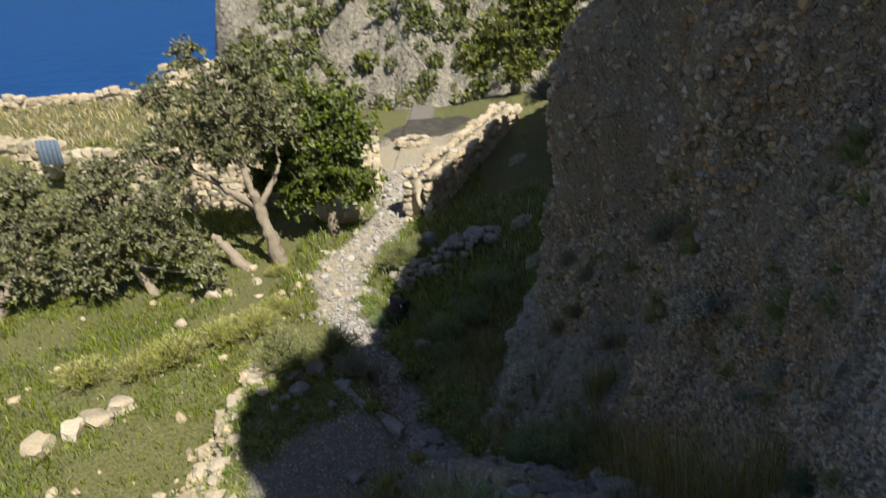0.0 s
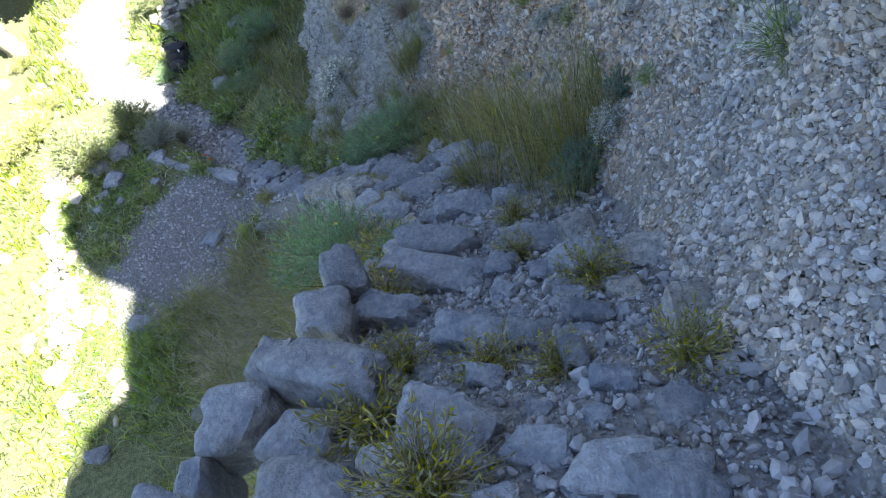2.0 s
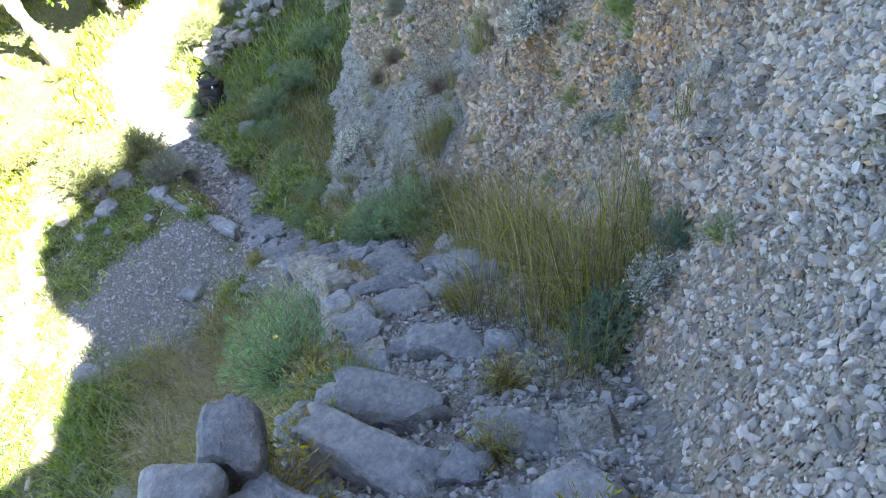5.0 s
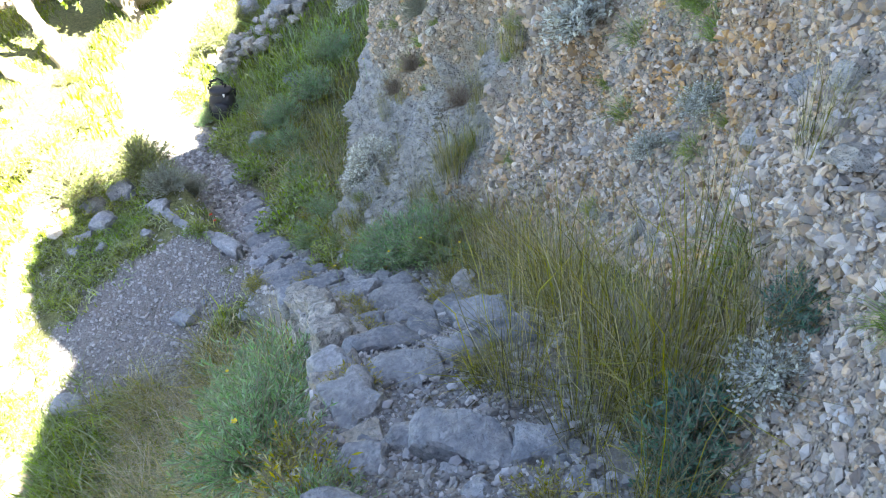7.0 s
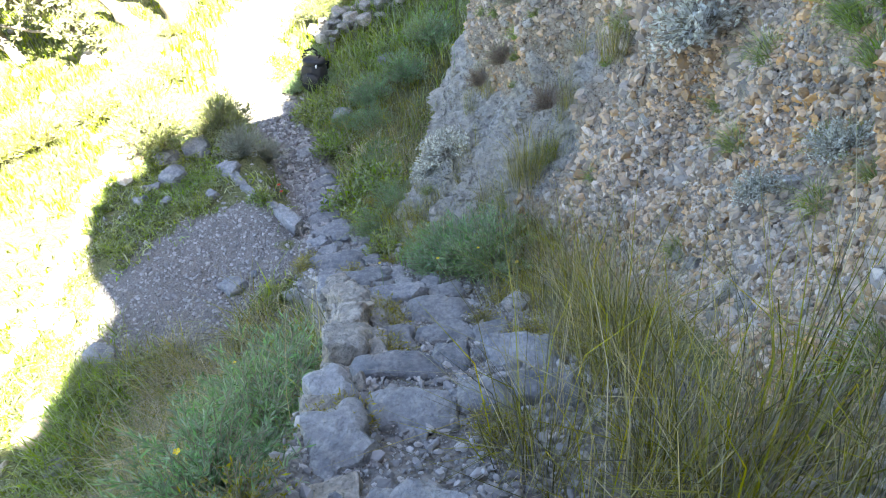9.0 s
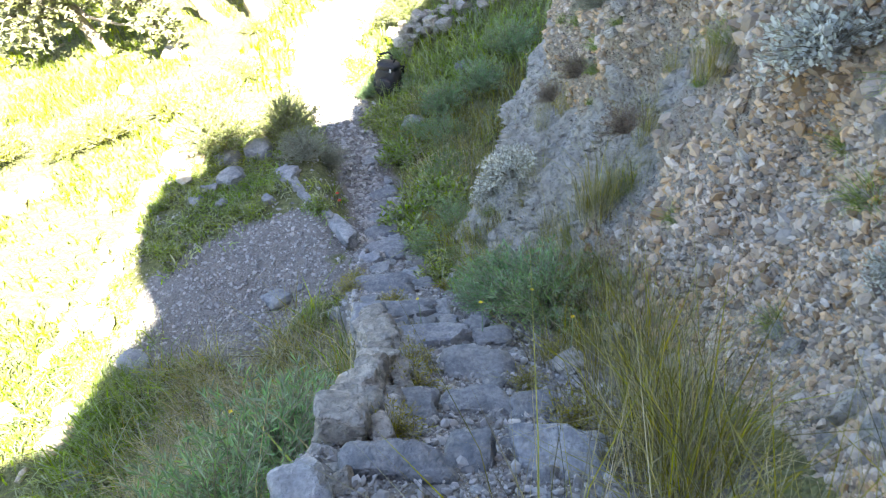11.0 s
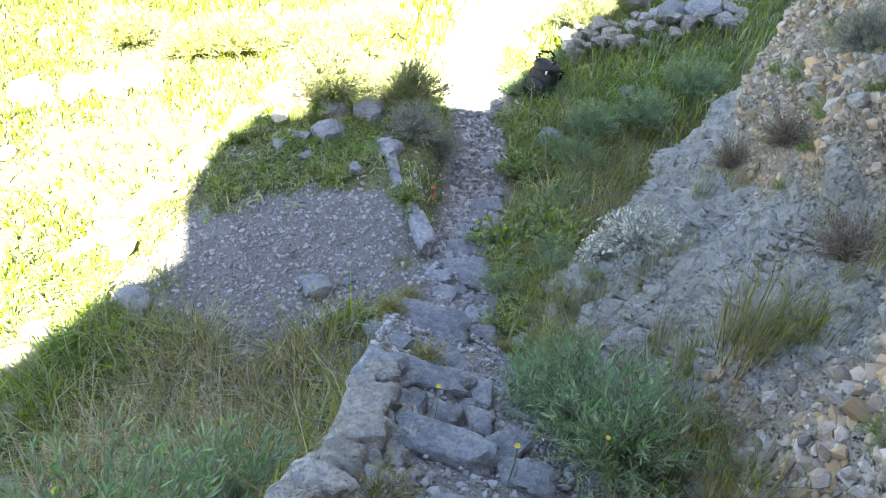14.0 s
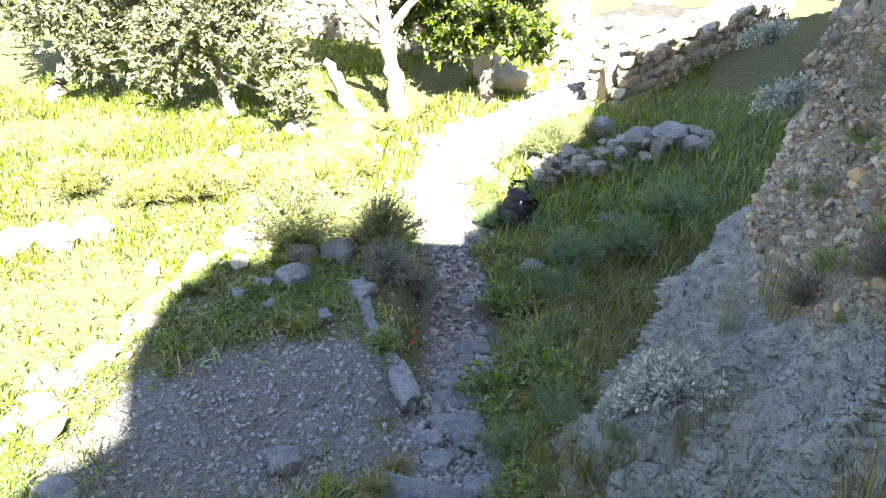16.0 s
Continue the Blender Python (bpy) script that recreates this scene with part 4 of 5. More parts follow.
for i in range(70):
    yy, vv = rng.uniform(1.5, 9.5), rng.uniform(0.1, 3.2)
    yy = yy + 3.5 * (rng.uniform() < 0.35) * (yy < 6)
    p = cliff_point(yy, vv)
    ob = grass_tuft(float(p[0]), yy, rng.uniform(0.35, 0.8), "small green tuft rooted in the cliff", SMALL_TUFTS, None, "tufts on the cliff")
    ob.location = (float(p[0]) - 0.01, yy, float(p[2]))
    ob.rotation_euler = (0, radians(-35), float(rng.uniform(-0.6, 0.6)))


def bush_meshes(radius, height, stems, per_stem, leaf_len, leaf_wid, mat, spread=0.9, lift=0.3, upright=0.5, twig=0.003):
    lines = stem_lines(stems, radius, height, 5, 0.35, upright)
    lv = sprigs(lines, leaf_len, leaf_wid, per_stem, spread, lift)
    st = tubes(lines, twig * 1.6, twig * 0.6, 3)
    return plain_mesh("leaves", *lv, mat), plain_mesh("twigs", *st, M_TWIG)


BUSHES = {
    "fennel": bush_meshes(0.42, 0.55, 110, 52, 0.055, 0.008, M_FENNEL, 0.7, 0.5),
    "spurge": bush_meshes(0.17, 0.24, 75, 46, 0.026, 0.006, leaf("teal_leaves", (0.13, 0.25, 0.20), (0.18, 0.29, 0.20), 0.3, 0.2, 6.0), 0.8, 0.4, 0.6),
    "silver": bush_meshes(0.36, 0.32, 140, 18, 0.045, 0.024, M_SILVER, 1.0, 0.3),
    "rosemary": bush_meshes(0.5, 0.7, 280, 55, 0.05, 0.010, M_ROSEMARY, 0.6, 0.5, 0.7),
    "lavender": bush_meshes(0.45, 0.5, 190, 34, 0.05, 0.010, leaf("grey_leaves", (0.36, 0.39, 0.33), (0.27, 0.30, 0.23)), 0.5, 0.5),
    "weed": bush_meshes(0.15, 0.13, 110, 16, 0.022, 0.005, M_WEED, 0.9, 0.4, 0.5, 0.0015),
    "herb": bush_meshes(0.16, 0.12, 90, 12, 0.035, 0.012, M_GRASS_SHADE, 0.9, 0.4, 0.5, 0.0015),
    "purple": bush_meshes(0.26, 0.3, 110, 24, 0.035, 0.005, M_PURPLE, 0.7, 0.3),
    "meadow": bush_meshes(0.55, 0.55, 200, 40, 0.08, 0.014, leaf("yellow_green_leaves", (0.42, 0.46, 0.15), (0.48, 0.46, 0.20)), 0.5, 0.7),
}


def shrub(kind, x, yy, scale, label, z=None, tip=0.0, group=""):
    ob = holder("shrub", (x, yy, surface_z(x, yy) - 0.02 if z is None else z), label, "shrub", group, turn=float(rng.uniform(0, 360)))
    if tip:
        ob.rotation_euler = (0, radians(-tip), 0)
    ob.scale = (scale,) * 3
    for name, me in zip(("foliage", "branching"), BUSHES[kind]):
        p = new(name, me)
        p.parent = ob
    return ob


for x, yy, sc in ((0.86, 6.1, 0.95), (0.66, 6.6, 0.75), (1.1, 5.8, 1.0), (0.62, 6.28, 0.6), (-0.45, 11.9, 1.0), (-0.35, 11.2, 0.9), (0.1, 12.3, 1.1), (0.5, 13.2, 1.2), (-0.2, 10.2, 0.6), (0.42, 2.68, 0.42), (0.3, 2.8, 0.4)):
    shrub("fennel", x, yy, sc, "feathery blue-green herb beside the steps", group="feathery herbs")
for x, yy, sc in ((1.42, 2.58, 1.25), (1.5, 2.66, 1.1), (1.75, 2.72, 0.75), (1.36, 2.5, 0.9)):
    shrub("spurge", x, yy, sc, "teal-leaved spurge at the foot of the cliff", group="spurges")
for x, yy, z, sc in ((0.14, 3.15, -2.05, 0.75), (-0.12, 4.3, -3.3, 1.1), (-0.3, 4.9, -4.0, 1.0), (0.05, 3.7, -2.6, 0.8)):
    shrub("fennel", x, yy, sc, "feathery grey-green herb below the retaining wall", z, group="feathery herbs")
for x, yy, sc in ((0.16, 0.98, 1.2), (0.06, 1.32, 1.3), (0.2, 1.6, 0.9), (0.2, 2.1, 1.3), (0.32, 2.35, 1.1), (0.36, 2.75, 1.2), (0.3, 3.0, 1.0), (0.45, 1.35, 0.8), (0.62, 1.2, 0.7), (0.9, 1.0, 0.8), (0.85, 2.1, 0.7), (0.5, 3.4, 0.9), (1.0, 3.35, 0.8), (0.55, 4.1, 0.9), (0.5, 4.6, 1.0), (0.42, 4.9, 1.0), (1.2, 4.3, 1.0), (0.3, 5.4, 0.8), (1.15, 5.2, 1.0), (1.0, 4.75, 0.7), (0.0, 6.2, 0.9), (0.7, 6.2, 0.8), (-0.6, 6.9, 1.0), (-0.7, 7.4, 1.0), (0.2, 7.1, 0.8), (0.95, 1.6, 0.9), (1.0, 2.5, 0.8)):
    shrub("weed", x, yy, sc * (1.2 if yy < 3.2 else 1.05), "yellow-green weeds in a joint of the steps", float(path_z(yy)) - 0.05, group="weeds in the steps")
for i in range(90):
    x, yy = rng.uniform(-3.6, -0.9), rng.uniform(5.6, 11.0)
    if float(grassiness(x, yy)) > 0.25 and abs(x - float(path_x(yy))) > float(path_w(yy)) + 0.1:
        shrub("herb", x, yy, rng.uniform(0.4, 1.3), "low green weed on the gravel terrace", group="weeds on the terrace")
for i in range(60):
    yy = rng.uniform(7.0, 14.0)
    x = float(path_x(yy) + path_w(yy)) + rng.uniform(0.02, 1.0)
    if x < float(foot_x(yy)) + 0.3:
        shrub(("herb", "weed", "fennel", "herb")[i % 4], x, yy, (1.6, 1.5, 0.55, 2.2)[i % 4] * rng.uniform(0.7, 1.2), "leafy green herb between path and cliff", group="herbs below the cliff")
for x, yy, z, sc in ((0.80, 7.36, -3.8, 0.8), (0.78, 7.75, -3.98, 0.65), (0.62, 7.6, -4.15, 0.55)):
    shrub("silver", x, yy, sc, "silvery-leaved shrub on the grey rock slabs", z, 25, "silver shrubs on the slabs")
for x, yy, z, sc in ((2.1, 5.28, -1.7, 0.75), (2.03, 4.21, -1.8, 0.3), (2.17, 4.05, -1.5, 0.32), (1.98, 2.38, -0.02, 0.5), (0.92, 7.7, -2.36, 0.45), (0.84, 9.0, -2.4, 0.5), (0.8, 9.3, -1.6, 0.4), (1.62, 2.6, -1.3, 0.35)):
    shrub("silver", x, yy, sc, "silver-leaved shrub rooted in the cliff", z, 30, "silver shrubs on the cliff")
for x, yy, z, sc in ((1.2, 6.9, -2.0, 0.4), (1.36, 6.71, -2.1, 0.35), (1.9, 5.9, -1.3, 0.5), (1.1, 8.6, -0.6, 0.6)):
    shrub("lavender", x, yy, sc, "grey-green shrub hanging on the cliff", z, 35, "grey shrubs on the cliff")
for x, yy, z, sc in ((1.25, 6.72, -2.55, 0.6), (1.5, 6.09, -2.55, 0.6), (1.1, 6.95, -2.85, 0.55)):
    shrub("purple", x, yy, sc, "dry brown-purple shrub on the cliff", z, 25, "dry shrubs on the cliff")
for x, yy, sc in ((-3.05, 9.95, 1.25), (-2.3, 10.35, 1.05), (-1.6, 15.4, 1.15), (-1.2, 15.9, 0.9)):
    shrub("rosemary", x, yy, sc, "upright rosemary-like shrub beside the path", group="rosemary shrubs")
for x, yy, sc in ((-1.9, 9.8, 0.85), (-1.72, 10.1, 0.75)):
    shrub("lavender", x, yy, sc, "silver-grey lavender-like shrub at the end of the kerb", group="grey shrubs")
for x, yy, sc in ((-4.4, 12.6, 1.1), (-5.0, 12.3, 1.0), (-5.7, 11.5, 1.1), (-6.2, 11.1, 0.9), (-4.2, 13.4, 0.8), (-3.7, 11.6, 0.9), (-7.2, 10.9, 1.0), (-4.7, 15.6, 0.6), (-4.0, 11.0, 0.7)):
    shrub("meadow", x, yy, sc, "sunlit yellow-green herb clump in the meadow", group="meadow herbs")


def flower(x, yy, z, mat, label, name, size=0.009):
    ob = holder(name, (x, yy, z), label, "flower", name + "s")
    bm = bmesh.new()
    for i in range(5):
        a = i * 2 * math.pi / 5
        quad = [(0, 0, 0), (math.cos(a - 0.5) * size, math.sin(a - 0.5) * size, size * 0.35), (math.cos(a) * size * 1.2, math.sin(a) * size * 1.2, size * 0.4), (math.cos(a + 0.5) * size, math.sin(a + 0.5) * size, size * 0.35)]
        bm.faces.new([bm.verts.new((p[0], p[1], p[2] + 0.12)) for p in quad])
    part("petals", bm, mat, ob)
    v, f = tubes(np.array([[(0, 0, -0.1), (0.004, 0, 0.03), (0, 0, 0.12)]], float), 0.003, 0.002)
    p = new("stem", plain_mesh("stem", v, f, M_FENNEL))
    p.parent = ob
    return ob


for x, yy, z in ((0.16, 3.1, -1.75), (0.2, 2.3, -1.2), (1.2, 4.98, -2.95), (0.75, 5.2, -3.1), (0.35, 5.5, -3.4), (1.0, 5.6, -3.4), (-0.28, 4.4, -3.0), (0.9, 7.9, -3.1)):
    flower(x, yy, z, M_YELLOW, "small yellow flower beside the steps", "yellow_flower")
for x, yy in ((-1.38, 9.25), (-1.32, 9.1)):
    flower(x, yy, float(ground_z(x, yy)), M_RED, "small red poppy behind the kerb", "poppy", 0.022)

# grass rooted in the cracks of the slabs
for i in range(64):
    yy, vv = rng.uniform(5.9, 9.6), 0.1 + 1.9 * rng.uniform() ** 1.6
    p = cliff_point(yy, vv)
    ob = grass_tuft(float(p[0]), yy, rng.uniform(0.35, 0.65), "olive grass rooted in a crack of the slabs", TALL_TUFTS, TALL_TUFTS_DRY, "grass on the slabs")
    ob.location = (float(p[0]) - 0.08, yy, float(p[2]) - 0.03)

# ---- trees ----


def limb(points, radii, sides=7):
    """A bent, tapered limb through the given joints."""
    p = np.array(points, float)
    t = np.linspace(0, 1, len(p))
    fine = np.linspace(0, 1, len(p) * 4)
    line = np.stack([np.interp(fine, t, p[:, i]) for i in range(3)], -1)
    for _ in range(2):
        line[1:-1] = 0.25 * line[:-2] + 0.5 * line[1:-1] + 0.25 * line[2:]
    line[1:-1] += rng.normal(size=line[1:-1].shape) * 0.018
    v, f = tubes(line[None], 1.0, 1.0, sides)
    rad = np.interp(fine, t, radii)
    v = v.reshape(len(fine), sides, 3)
    v = line[:, None] + (v - line[:, None]) * (rad[:, None] * (1 + 0.18 * rng.normal(size=(len(fine), sides))))[:, :, None]
    return v.reshape(-1, 3), f


def tree(name, x, yy, limbs, clumps, mat, label, leaf_len=0.10, leaf_wid=0.05, density=1.0):
    """limbs: rows of (joints relative to the root, radii). clumps: (x, y, z, radius) of the crown, relative to the root."""
    ob = holder(name, (x, yy, float(ground_z(x, yy)) - 0.05), label, "tree")
    bark = [limb(j, r) for j, r in limbs]
    first = bark[0]
    p = new("trunk", plain_mesh("trunk", *first, M_BARK))
    p.parent = ob
    for b in bark[1:]:
        p = new("limb", plain_mesh("limb", *b, M_BARK))
        p.parent = ob
    ends = [np.array(j[-1]) for j, r in limbs]
    pieces, twigs = [], []
    for cx, cy, cz, cr in clumps:
        c = np.array((cx, cy, cz))
        n = int(46 * cr * cr * density) + 8
        out = rng.normal(size=(n, 3))
        out /= np.linalg.norm(out, axis=1, keepdims=True)
        tip = c + out * cr * rng.uniform(0.45, 1.1, (n, 1)) * np.array([1, 1, 0.8])
        root = c + (tip - c) * 0.25 + rng.normal(size=(n, 3)) * 0.1
        t = np.linspace(0, 1, 4)[None, :, None]
        line = root[:, None] * (1 - t) + tip[:, None] * t
        line[:, 1:] += rng.normal(size=(n, 3, 3)) * 0.06
        twigs.append(line)
        pieces.append(sprigs(line, leaf_len, leaf_wid, 34, 0.9, 0.2))
        near = ends[int(np.argmin([np.linalg.norm(e - c) for e in ends]))]
        b = limb([near, (near + c) / 2 + rng.normal(size=3) * 0.15, c], [0.05, 0.035, 0.015], 5)
        p = new("branch", plain_mesh("branch", *b, M_BARK))
        p.parent = ob
    p = new("crown", plain_mesh("crown", *joined(*pieces), mat))
    p.parent = ob
    tw = np.concatenate(twigs)
    p = new("branching", plain_mesh("branching", *tubes(tw, 0.012, 0.004, 3), M_BARK))
    p.parent = ob
    return ob


tree("fig_tree", -4.75, 16.3,
     [([(0, 0, 0), (-0.15, 0, 0.7), (-0.35, 0.1, 1.4), (-0.5, 0.1, 2.0)], [0.2, 0.17, 0.15, 0.12]),
      ([(-0.75, -0.3, 0), (-1.2, -0.1, 0.45), (-1.75, 0.2, 0.8)], [0.17, 0.14, 0.09]),
      ([(-0.4, 0.1, 1.6), (-1.2, 0.1, 2.1), (-2.0, 0.3, 2.6)], [0.12, 0.09, 0.05]),
      ([(-0.4, 0.1, 1.6), (-0.1, 0.4, 2.1), (0.1, 0.7, 2.5)], [0.1, 0.07, 0.04]),
      ([(-0.5, 0.1, 2.0), (-0.8, 0.3, 3.0), (-0.9, 0.4, 3.8)], [0.1, 0.07, 0.04])],
     [(-1.9, 0.4, 3.4, 1.1), (-1.2, 0.3, 4.4, 1.0), (-0.2, 0.4, 4.2, 1.0), (-2.4, 0.2, 2.5, 0.8), (0.2, 0.5, 3.5, 1.0), (-1.0, 0.2, 3.1, 0.9), (-2.4, 0.4, 4.4, 0.7), (-1.6, 0.5, 5.2, 0.6), (-0.5, 0.4, 5.0, 0.6), (-3.0, 0.2, 3.2, 0.6)],
     M_OLIVE, "gnarled grey tree with thin grey-green leaves by the path", 0.13, 0.06, 1.15)
tree("carob_tree", -3.7, 18.3,
     [([(0, 0, 0), (-0.1, 0, 0.6), (0, 0.1, 1.4)], [0.18, 0.15, 0.1])],
     [(0.0, -0.2, 2.2, 1.35), (-1.1, 0, 2.7, 1.3), (0.5, 0.1, 3.0, 1.1), (-0.4, 0, 3.6, 1.1), (-1.6, 0.2, 1.7, 0.9), (0.7, -0.2, 1.6, 0.8), (-0.6, -0.3, 1.5, 0.9)],
     M_CAROB, "dense dark green tree with shade beneath it", 0.15, 0.085, 1.5)
tree("olive_tree", -8.6, 14.9,
     [([(-2.0, -1.2, 0), (-1.8, -1.0, 0.7), (-1.2, -0.6, 1.3)], [0.17, 0.14, 0.1]), ([(1.2, -0.2, 0), (0.8, 0, 0.7), (0.3, 0.2, 1.2)], [0.14, 0.1, 0.06])],
     [(-1.6, -0.5, 1.9, 1.2), (-0.3, -0.2, 2.0, 1.2), (0.9, -0.3, 1.7, 1.1), (2.0, -0.3, 1.3, 0.9), (0.2, -0.6, 1.1, 1.0), (-1.4, -0.2, 2.8, 0.8), (0.6, 0.2, 2.8, 0.9), (-2.8, -0.6, 1.6, 1.0), (1.7, -0.1, 2.3, 0.8), (-3.6, -0.2, 2.2, 1.0), (2.7, -0.6, 0.8, 0.5), (-1.2, -0.9, 1.0, 0.8)],
     M_OLIVE, "spreading grey-green tree at the edge of the meadow", 0.12, 0.06, 1.7)
tree("pine_tree", 2.2, 32.0,
     [([(0, 0, 0), (0.1, 0, 1.0), (0, 0, 2.2)], [0.2, 0.17, 0.1])],
     [(-0.3, 0, 2.4, 1.6), (1.3, 0, 3.0, 1.6), (-1.6, 0.3, 1.6, 1.1), (0.4, 0.2, 4.2, 1.3), (2.4, 0, 4.4, 1.4), (0.2, -0.5, 1.2, 1.0), (2.4, -0.3, 1.6, 1.3)],
     leaf("bright_green_leaves", (0.19, 0.23, 0.065), (0.26, 0.28, 0.09), 0.35, 0.3), "light green bushy tree beyond the fire place", 0.2, 0.09, 1.4)

# ---- ruin, walls and fire place ----


def rubble_wall(name, a, b, height, thick, label, category="stone wall", meshes=PALE_MESHES, size=0.26, ragged=0.15, base=None, faces=(-1, 1)):
    """A wall of rough stones between two points of the plan: stones on both faces and along the top, over a core."""
    a, b = np.array(a, float), np.array(b, float)
    length = float(np.linalg.norm(b - a))
    way = (b - a) / length
    turn = math.degrees(math.atan2(way[1], way[0]))
    side = np.array((-way[1], way[0]))
    if base is None:
        base = float(min(ground_z(*a), ground_z(*b))) - 0.15
    wall = holder(name, (float(a[0]), float(a[1]), base), label, category, kind="structure")
    inv = wall.matrix_world.inverted()
    bm = bmesh.new()
    bmesh.ops.create_cube(bm, size=1.0)
    core = part("core", bm, M_PALE, wall)
    mid = (a + b) / 2
    core.matrix_parent_inverse = inv
    core.matrix_world = pose(float(mid[0]), float(mid[1]), base + height / 2 - 0.08, 0, 0, turn) @ Matrix.Diagonal((length - 0.1, thick - 0.16, height - 0.16, 1))
    z = base
    while z < base + height - 0.05:
        h = size * rng.uniform(0.6, 0.9)
        for face in faces:
            s = rng.uniform(-0.1, 0.0)
            while s < length:
                ln = size * rng.uniform(0.7, 1.5)
                p = a + way * (s + ln / 2) + side * face * (thick / 2 - size * 0.3 + rng.uniform(-0.02, 0.03))
                lift = ragged * float(waves(np.array(s), np.array(z), 3.0, 1.0)) if z > base + height - 2 * size else 0.0
                ob = place_stone("stone", meshes, (float(p[0]), float(p[1]), z + h / 2 + lift), (ln * 1.02, size * 0.9, h * 1.05), turn + rng.uniform(-6, 6), rng.uniform(-7, 7, 2))
                ob.parent = wall
                ob.matrix_parent_inverse = inv
                s += ln
        z += h
    return wall


rubble_wall("wall_path_side", (-1.4, 18.8), (1.7, 27.5), 1.45, 0.8, "sunlit dry-stone wall of cream limestone along the path", size=0.28, ragged=0.3)
rubble_wall("wall_fire_place", (-3.1, 21.8), (-3.9, 27.6), 0.8, 0.6, "low tumbled wall of cream stones beside the fire place", size=0.28, ragged=0.3)
rubble_wall("wall_ruin_front", (-11.6, 20.4), (-5.4, 20.7), 2.45, 0.6, "cream rubble front wall of a ruined house", "ruin wall", size=0.27, base=-6.75, faces=(-1,))
rubble_wall("wall_ruin_back", (-20.5, 27.5), (-11.0, 29.0), 1.0, 0.6, "crumbling rubble parapet of the ruin above the sea", "ruin wall", size=0.32, ragged=0.3, base=-4.95, faces=(-1,))
rubble_wall("wall_ruin_corner", (-12.2, 28.9), (-10.2, 29.2), 1.55, 0.6, "taller rubble corner of the ruin above the sea", "ruin wall", size=0.32, ragged=0.3, base=-4.95)
rubble_wall("wall_ruin_left", (-15.5, 21.5), (-12.6, 20.9), 1.2, 0.5, "rubble wall stub of the ruin", "ruin wall", size=0.36, base=-5.2)

lawn("roof_dry_grass", 9000, -19, -5.4, 20.8, 29, 0.1, 0.35, M_DRY, "dry brown grass on the ruin's plot", lambda x, y: 0.3 + 0.7 * patchy(x, y, 9.0), 0.04, 0.7)

# added boards, coloured to stand in for the sea-blue in the ruin's window opening
shutter = holder("shutter", (-12.3, 20.05, -4.55), "blue-grey boards added for the blue showing in the ruin's window", "shutter")
for i in range(5):
    bm = bmesh.new()
    bmesh.ops.create_cube(bm, size=1.0)
    bmesh.ops.scale(bm, vec=(0.13, 0.03, 0.75), verts=bm.verts)
    bmesh.ops.translate(bm, vec=(-0.28 + 0.14 * i, 0, 0.38), verts=bm.verts)
    bmesh.ops.bevel(bm, geom=bm.edges[:], offset=0.005, segments=1, affect="EDGES")
    part("board", bm, material("window_blue", (0.10, 0.16, 0.26), 0.7, variation=[(20, 0.5, (0.20, 0.24, 0.30))]) if i == 0 else bpy.data.materials["window_blue"], shutter)

pit_z = float(ground_z(-2.1, 27.0))
fire = holder("fire_ring", (-2.1, 27.0, pit_z), "ring of pale stones round a heap of ash", "fire ring")
for i in range(18):
    a = i * 2 * math.pi / 18
    s = rng.uniform(0.2, 0.34)
    ob = new("stone", PALE_MESHES[i % len(PALE_MESHES)])
    ob.parent = fire
    ob.matrix_basis = pose(math.cos(a) * 0.55, math.sin(a) * 0.5, 0.1, 0, 0, float(rng.uniform(0, 360))) @ Matrix.Diagonal((s, s * 0.8, s * 0.75, 1))
bm = bmesh.new()
bmesh.ops.create_icosphere(bm, subdivisions=3, radius=0.45)
for v in bm.verts:
    v.co.z = max(v.co.z, -0.05) * 0.3 + 0.03 * noise.noise(v.co * 6)
part("ash_heap", bm, M_ASH, fire, "grey-black ash")
burnt = grid_mesh("burnt_ground", np.linspace(-4.0, 0.6, 40), np.linspace(27.4, 31.5, 36), lambda x, y: ground_z(x, y) + 0.03 - 0.3 * smooth(0.75, 1.0, np.hypot((x + 1.7) / 2.3, (y - 29.4) / 2.0) + 0.08 * waves(x, y, 3.0)), M_ASH)
tagged(burnt, "patch of charred black ground behind the fire ring", "burnt ground", kind="structure")

# ---- backpack ----


def rounded(size, power, cuts=6, rough=0.0, seed=0):
    bm = bmesh.new()
    bmesh.ops.create_cube(bm, size=2.0)
    bmesh.ops.subdivide_edges(bm, edges=bm.edges[:], cuts=cuts, use_grid_fill=True)
    for v in bm.verts:
        p = v.co
        k = (abs(p.x) ** power + abs(p.y) ** power + abs(p.z) ** power) ** (1 / power)
        q = p / k
        q = q * (1 + rough * noise.noise(q * 2.3 + Vector((seed, seed, 0))))
        v.co = Vector((q.x * size[0] / 2, q.y * size[1] / 2, q.z * size[2] / 2))
    return bm


def moved(bm, x, y, z):
    bmesh.ops.translate(bm, vec=(x, y, z), verts=bm.verts)
    return bm


pack = holder("backpack", (-1.5, 12.9, float(ground_z(-1.5, 12.9)) - 0.02), "black nylon backpack standing on the path", "backpack", turn=-20)
pack.rotation_euler = (radians(-8), radians(5), radians(-15))
pack.scale = (0.92, 0.92, 0.95)
body = part("body", moved(rounded((0.46, 0.30, 0.58), 3.2, 8, 0.10, 1), 0, 0, 0.29), M_CLOTH, pack)
part("pocket", moved(rounded((0.34, 0.14, 0.32), 3.0, 5, 0.08, 2), 0, -0.15, 0.21), M_CLOTH, pack)
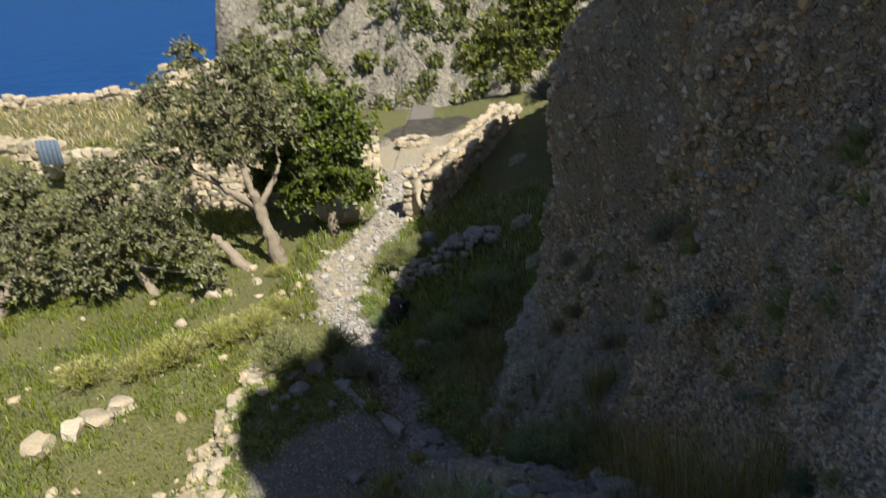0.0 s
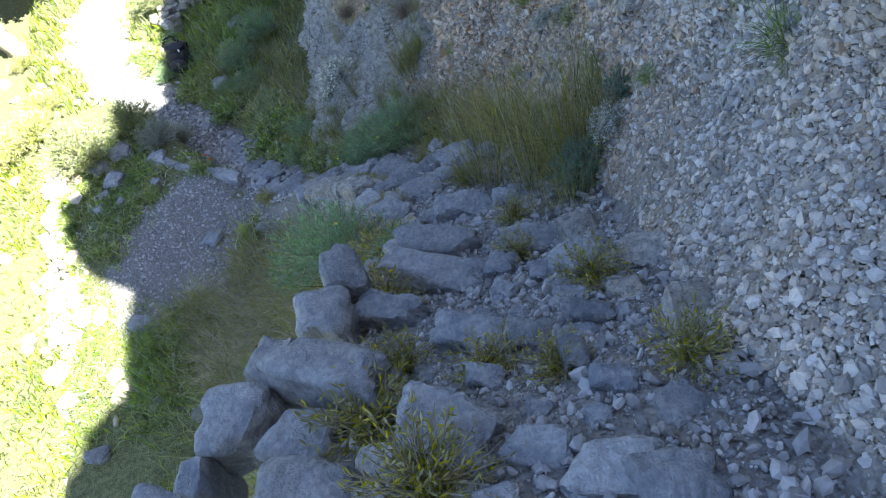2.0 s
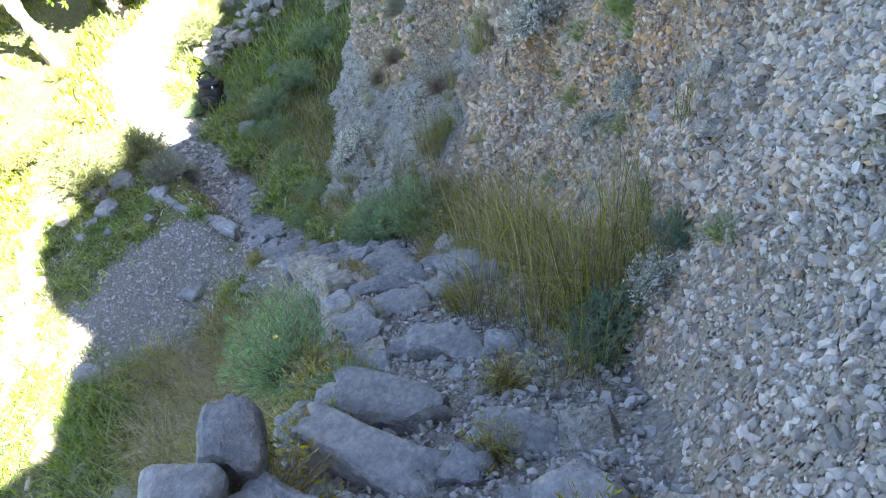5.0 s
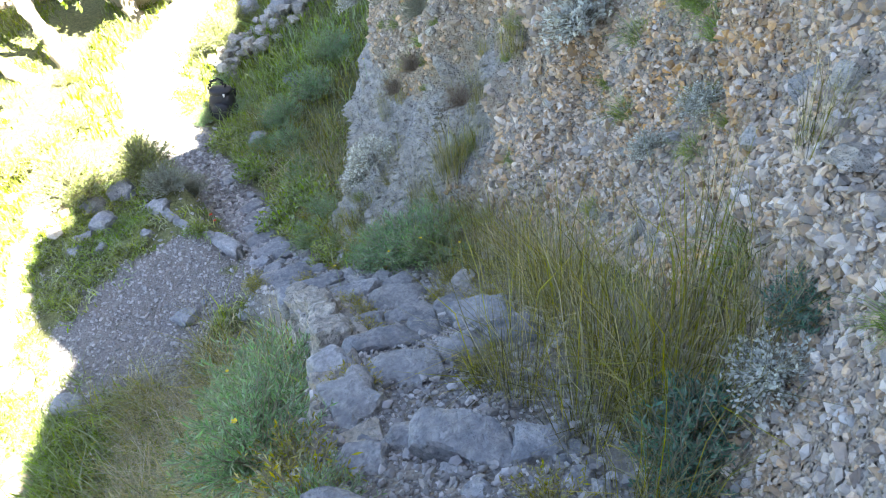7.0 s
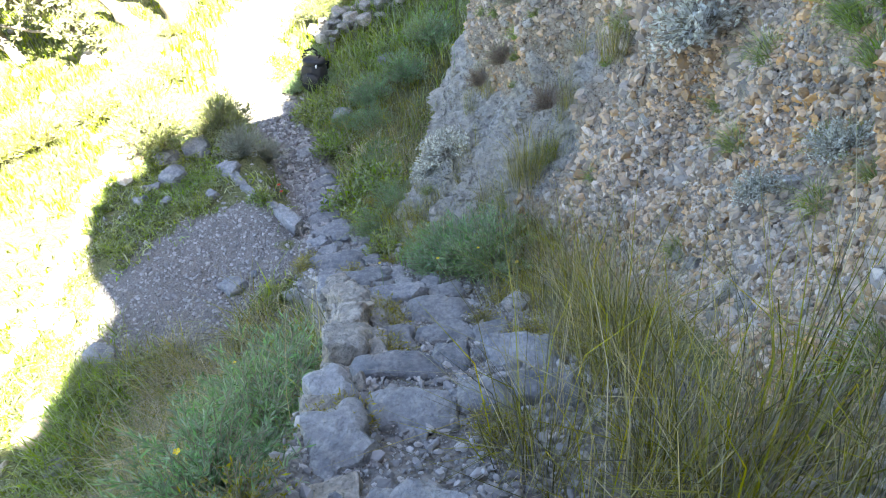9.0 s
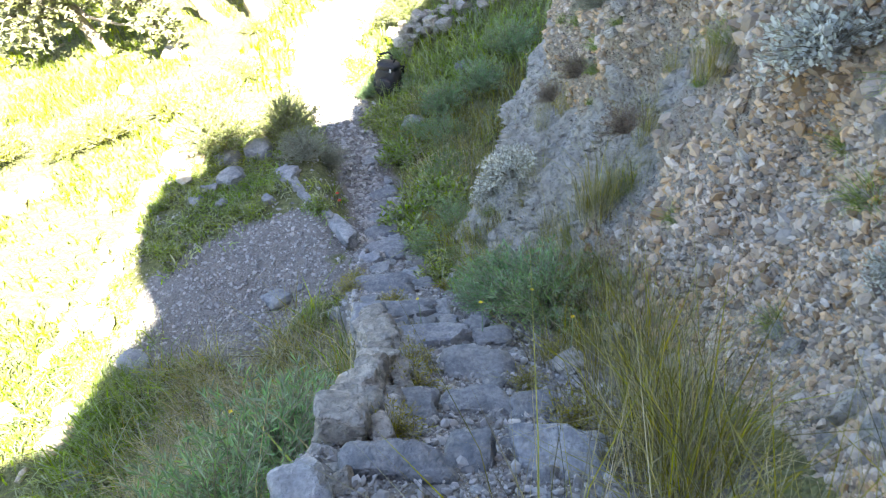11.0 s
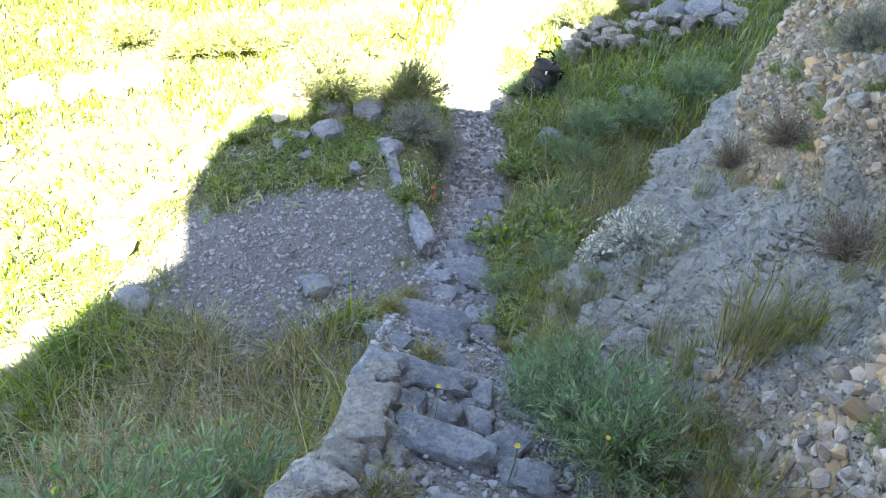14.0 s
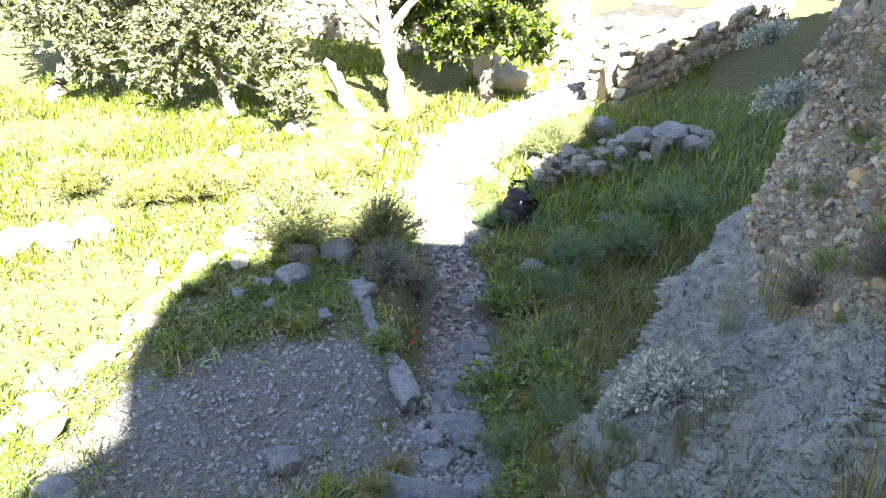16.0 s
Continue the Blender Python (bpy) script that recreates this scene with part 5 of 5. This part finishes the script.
lid = part("lid", moved(rounded((0.42, 0.32, 0.16), 2.6, 5, 0.1, 3), 0, -0.01, 0.55), M_CLOTH, pack)
part("side_pocket", moved(rounded((0.10, 0.18, 0.26), 2.6, 4, 0.08, 4), -0.23, 0, 0.18), M_CLOTH, pack)
part("side_pocket", moved(rounded((0.10, 0.18, 0.26), 2.6, 4, 0.08, 5), 0.23, 0, 0.18), M_CLOTH, pack)
for i, (pts, r) in enumerate((([(-0.2, 0.0, 0.55), (-0.16, -0.02, 0.72), (-0.02, -0.02, 0.78), (0.08, -0.02, 0.66), (0.1, 0, 0.58)], 0.018), ([(-0.12, 0.15, 0.52), (-0.16, 0.26, 0.4), (-0.16, 0.24, 0.2), (-0.15, 0.15, 0.08)], 0.025), ([(0.12, 0.15, 0.52), (0.16, 0.26, 0.4), (0.16, 0.24, 0.2), (0.15, 0.15, 0.08)], 0.025))):
    st = new("handle" if i == 0 else "shoulder_strap", plain_mesh("strap", *limb(pts, [r] * len(pts), 6), M_STRAP))
    st.parent = pack
    if i:
        bm = bmesh.new()
        bmesh.ops.create_cube(bm, size=1.0)
        bmesh.ops.scale(bm, vec=(0.045, 0.02, 0.035), verts=bm.verts)
        bmesh.ops.bevel(bm, geom=bm.edges[:], offset=0.004, segments=2, affect="EDGES")
        part("buckle", moved(bm, pts[2][0], pts[2][1] + 0.02, pts[2][2]), M_STRAP, st, "black plastic buckle")
bm = bmesh.new()
bmesh.ops.create_cube(bm, size=1.0)
bmesh.ops.scale(bm, vec=(0.03, 0.012, 0.055), verts=bm.verts)
logo = part("logo", moved(bm, 0.10, -0.165, 0.52), M_LOGO, lid, "small white printed mark")

# ---- scrub on the far hillside ----


def scrub(n):
    x, yy = rng.uniform(-50, 25, n), rng.uniform(58, 150, n)
    keep = (waves(x, yy, 0.16, 2.5) + rng.uniform(-0.9, 0.9, n) > 0.1) & (hill_z(x, yy) > -60)
    x, yy = x[keep], yy[keep]
    m = len(x)
    r = 0.5 + 1.5 * rng.uniform(0, 1, m) ** 2
    per = 90
    out = rng.normal(size=(m, per, 3))
    out /= np.linalg.norm(out, axis=2, keepdims=True)
    at = np.stack([x, yy, hill_z(x, yy) + r * 0.5], -1)[:, None] + out * (r[:, None] * rng.uniform(0.6, 1.05, (m, per)))[:, :, None] * np.array([1, 1, 0.8])
    at = at.reshape(-1, 3)
    k = len(at)
    u = rng.normal(size=(k, 3))
    u /= np.linalg.norm(u, axis=1, keepdims=True)
    w = np.cross(u, rng.normal(size=(k, 3)))
    w /= np.linalg.norm(w, axis=1, keepdims=True)
    s = np.repeat(r, per)[:, None] * 0.24
    verts = np.stack([at - u * s, at + w * s * 0.7, at + u * s, at - w * s * 0.7], 1).reshape(-1, 3)
    faces = (np.arange(k) * 4)[:, None] + np.array([[0, 1, 2, 3]])
    return tagged(mesh_object("scrub", verts, faces, M_SCRUB), "dark green scrub on the far hillside", "scrub", kind="stuff")


scrub(5600)
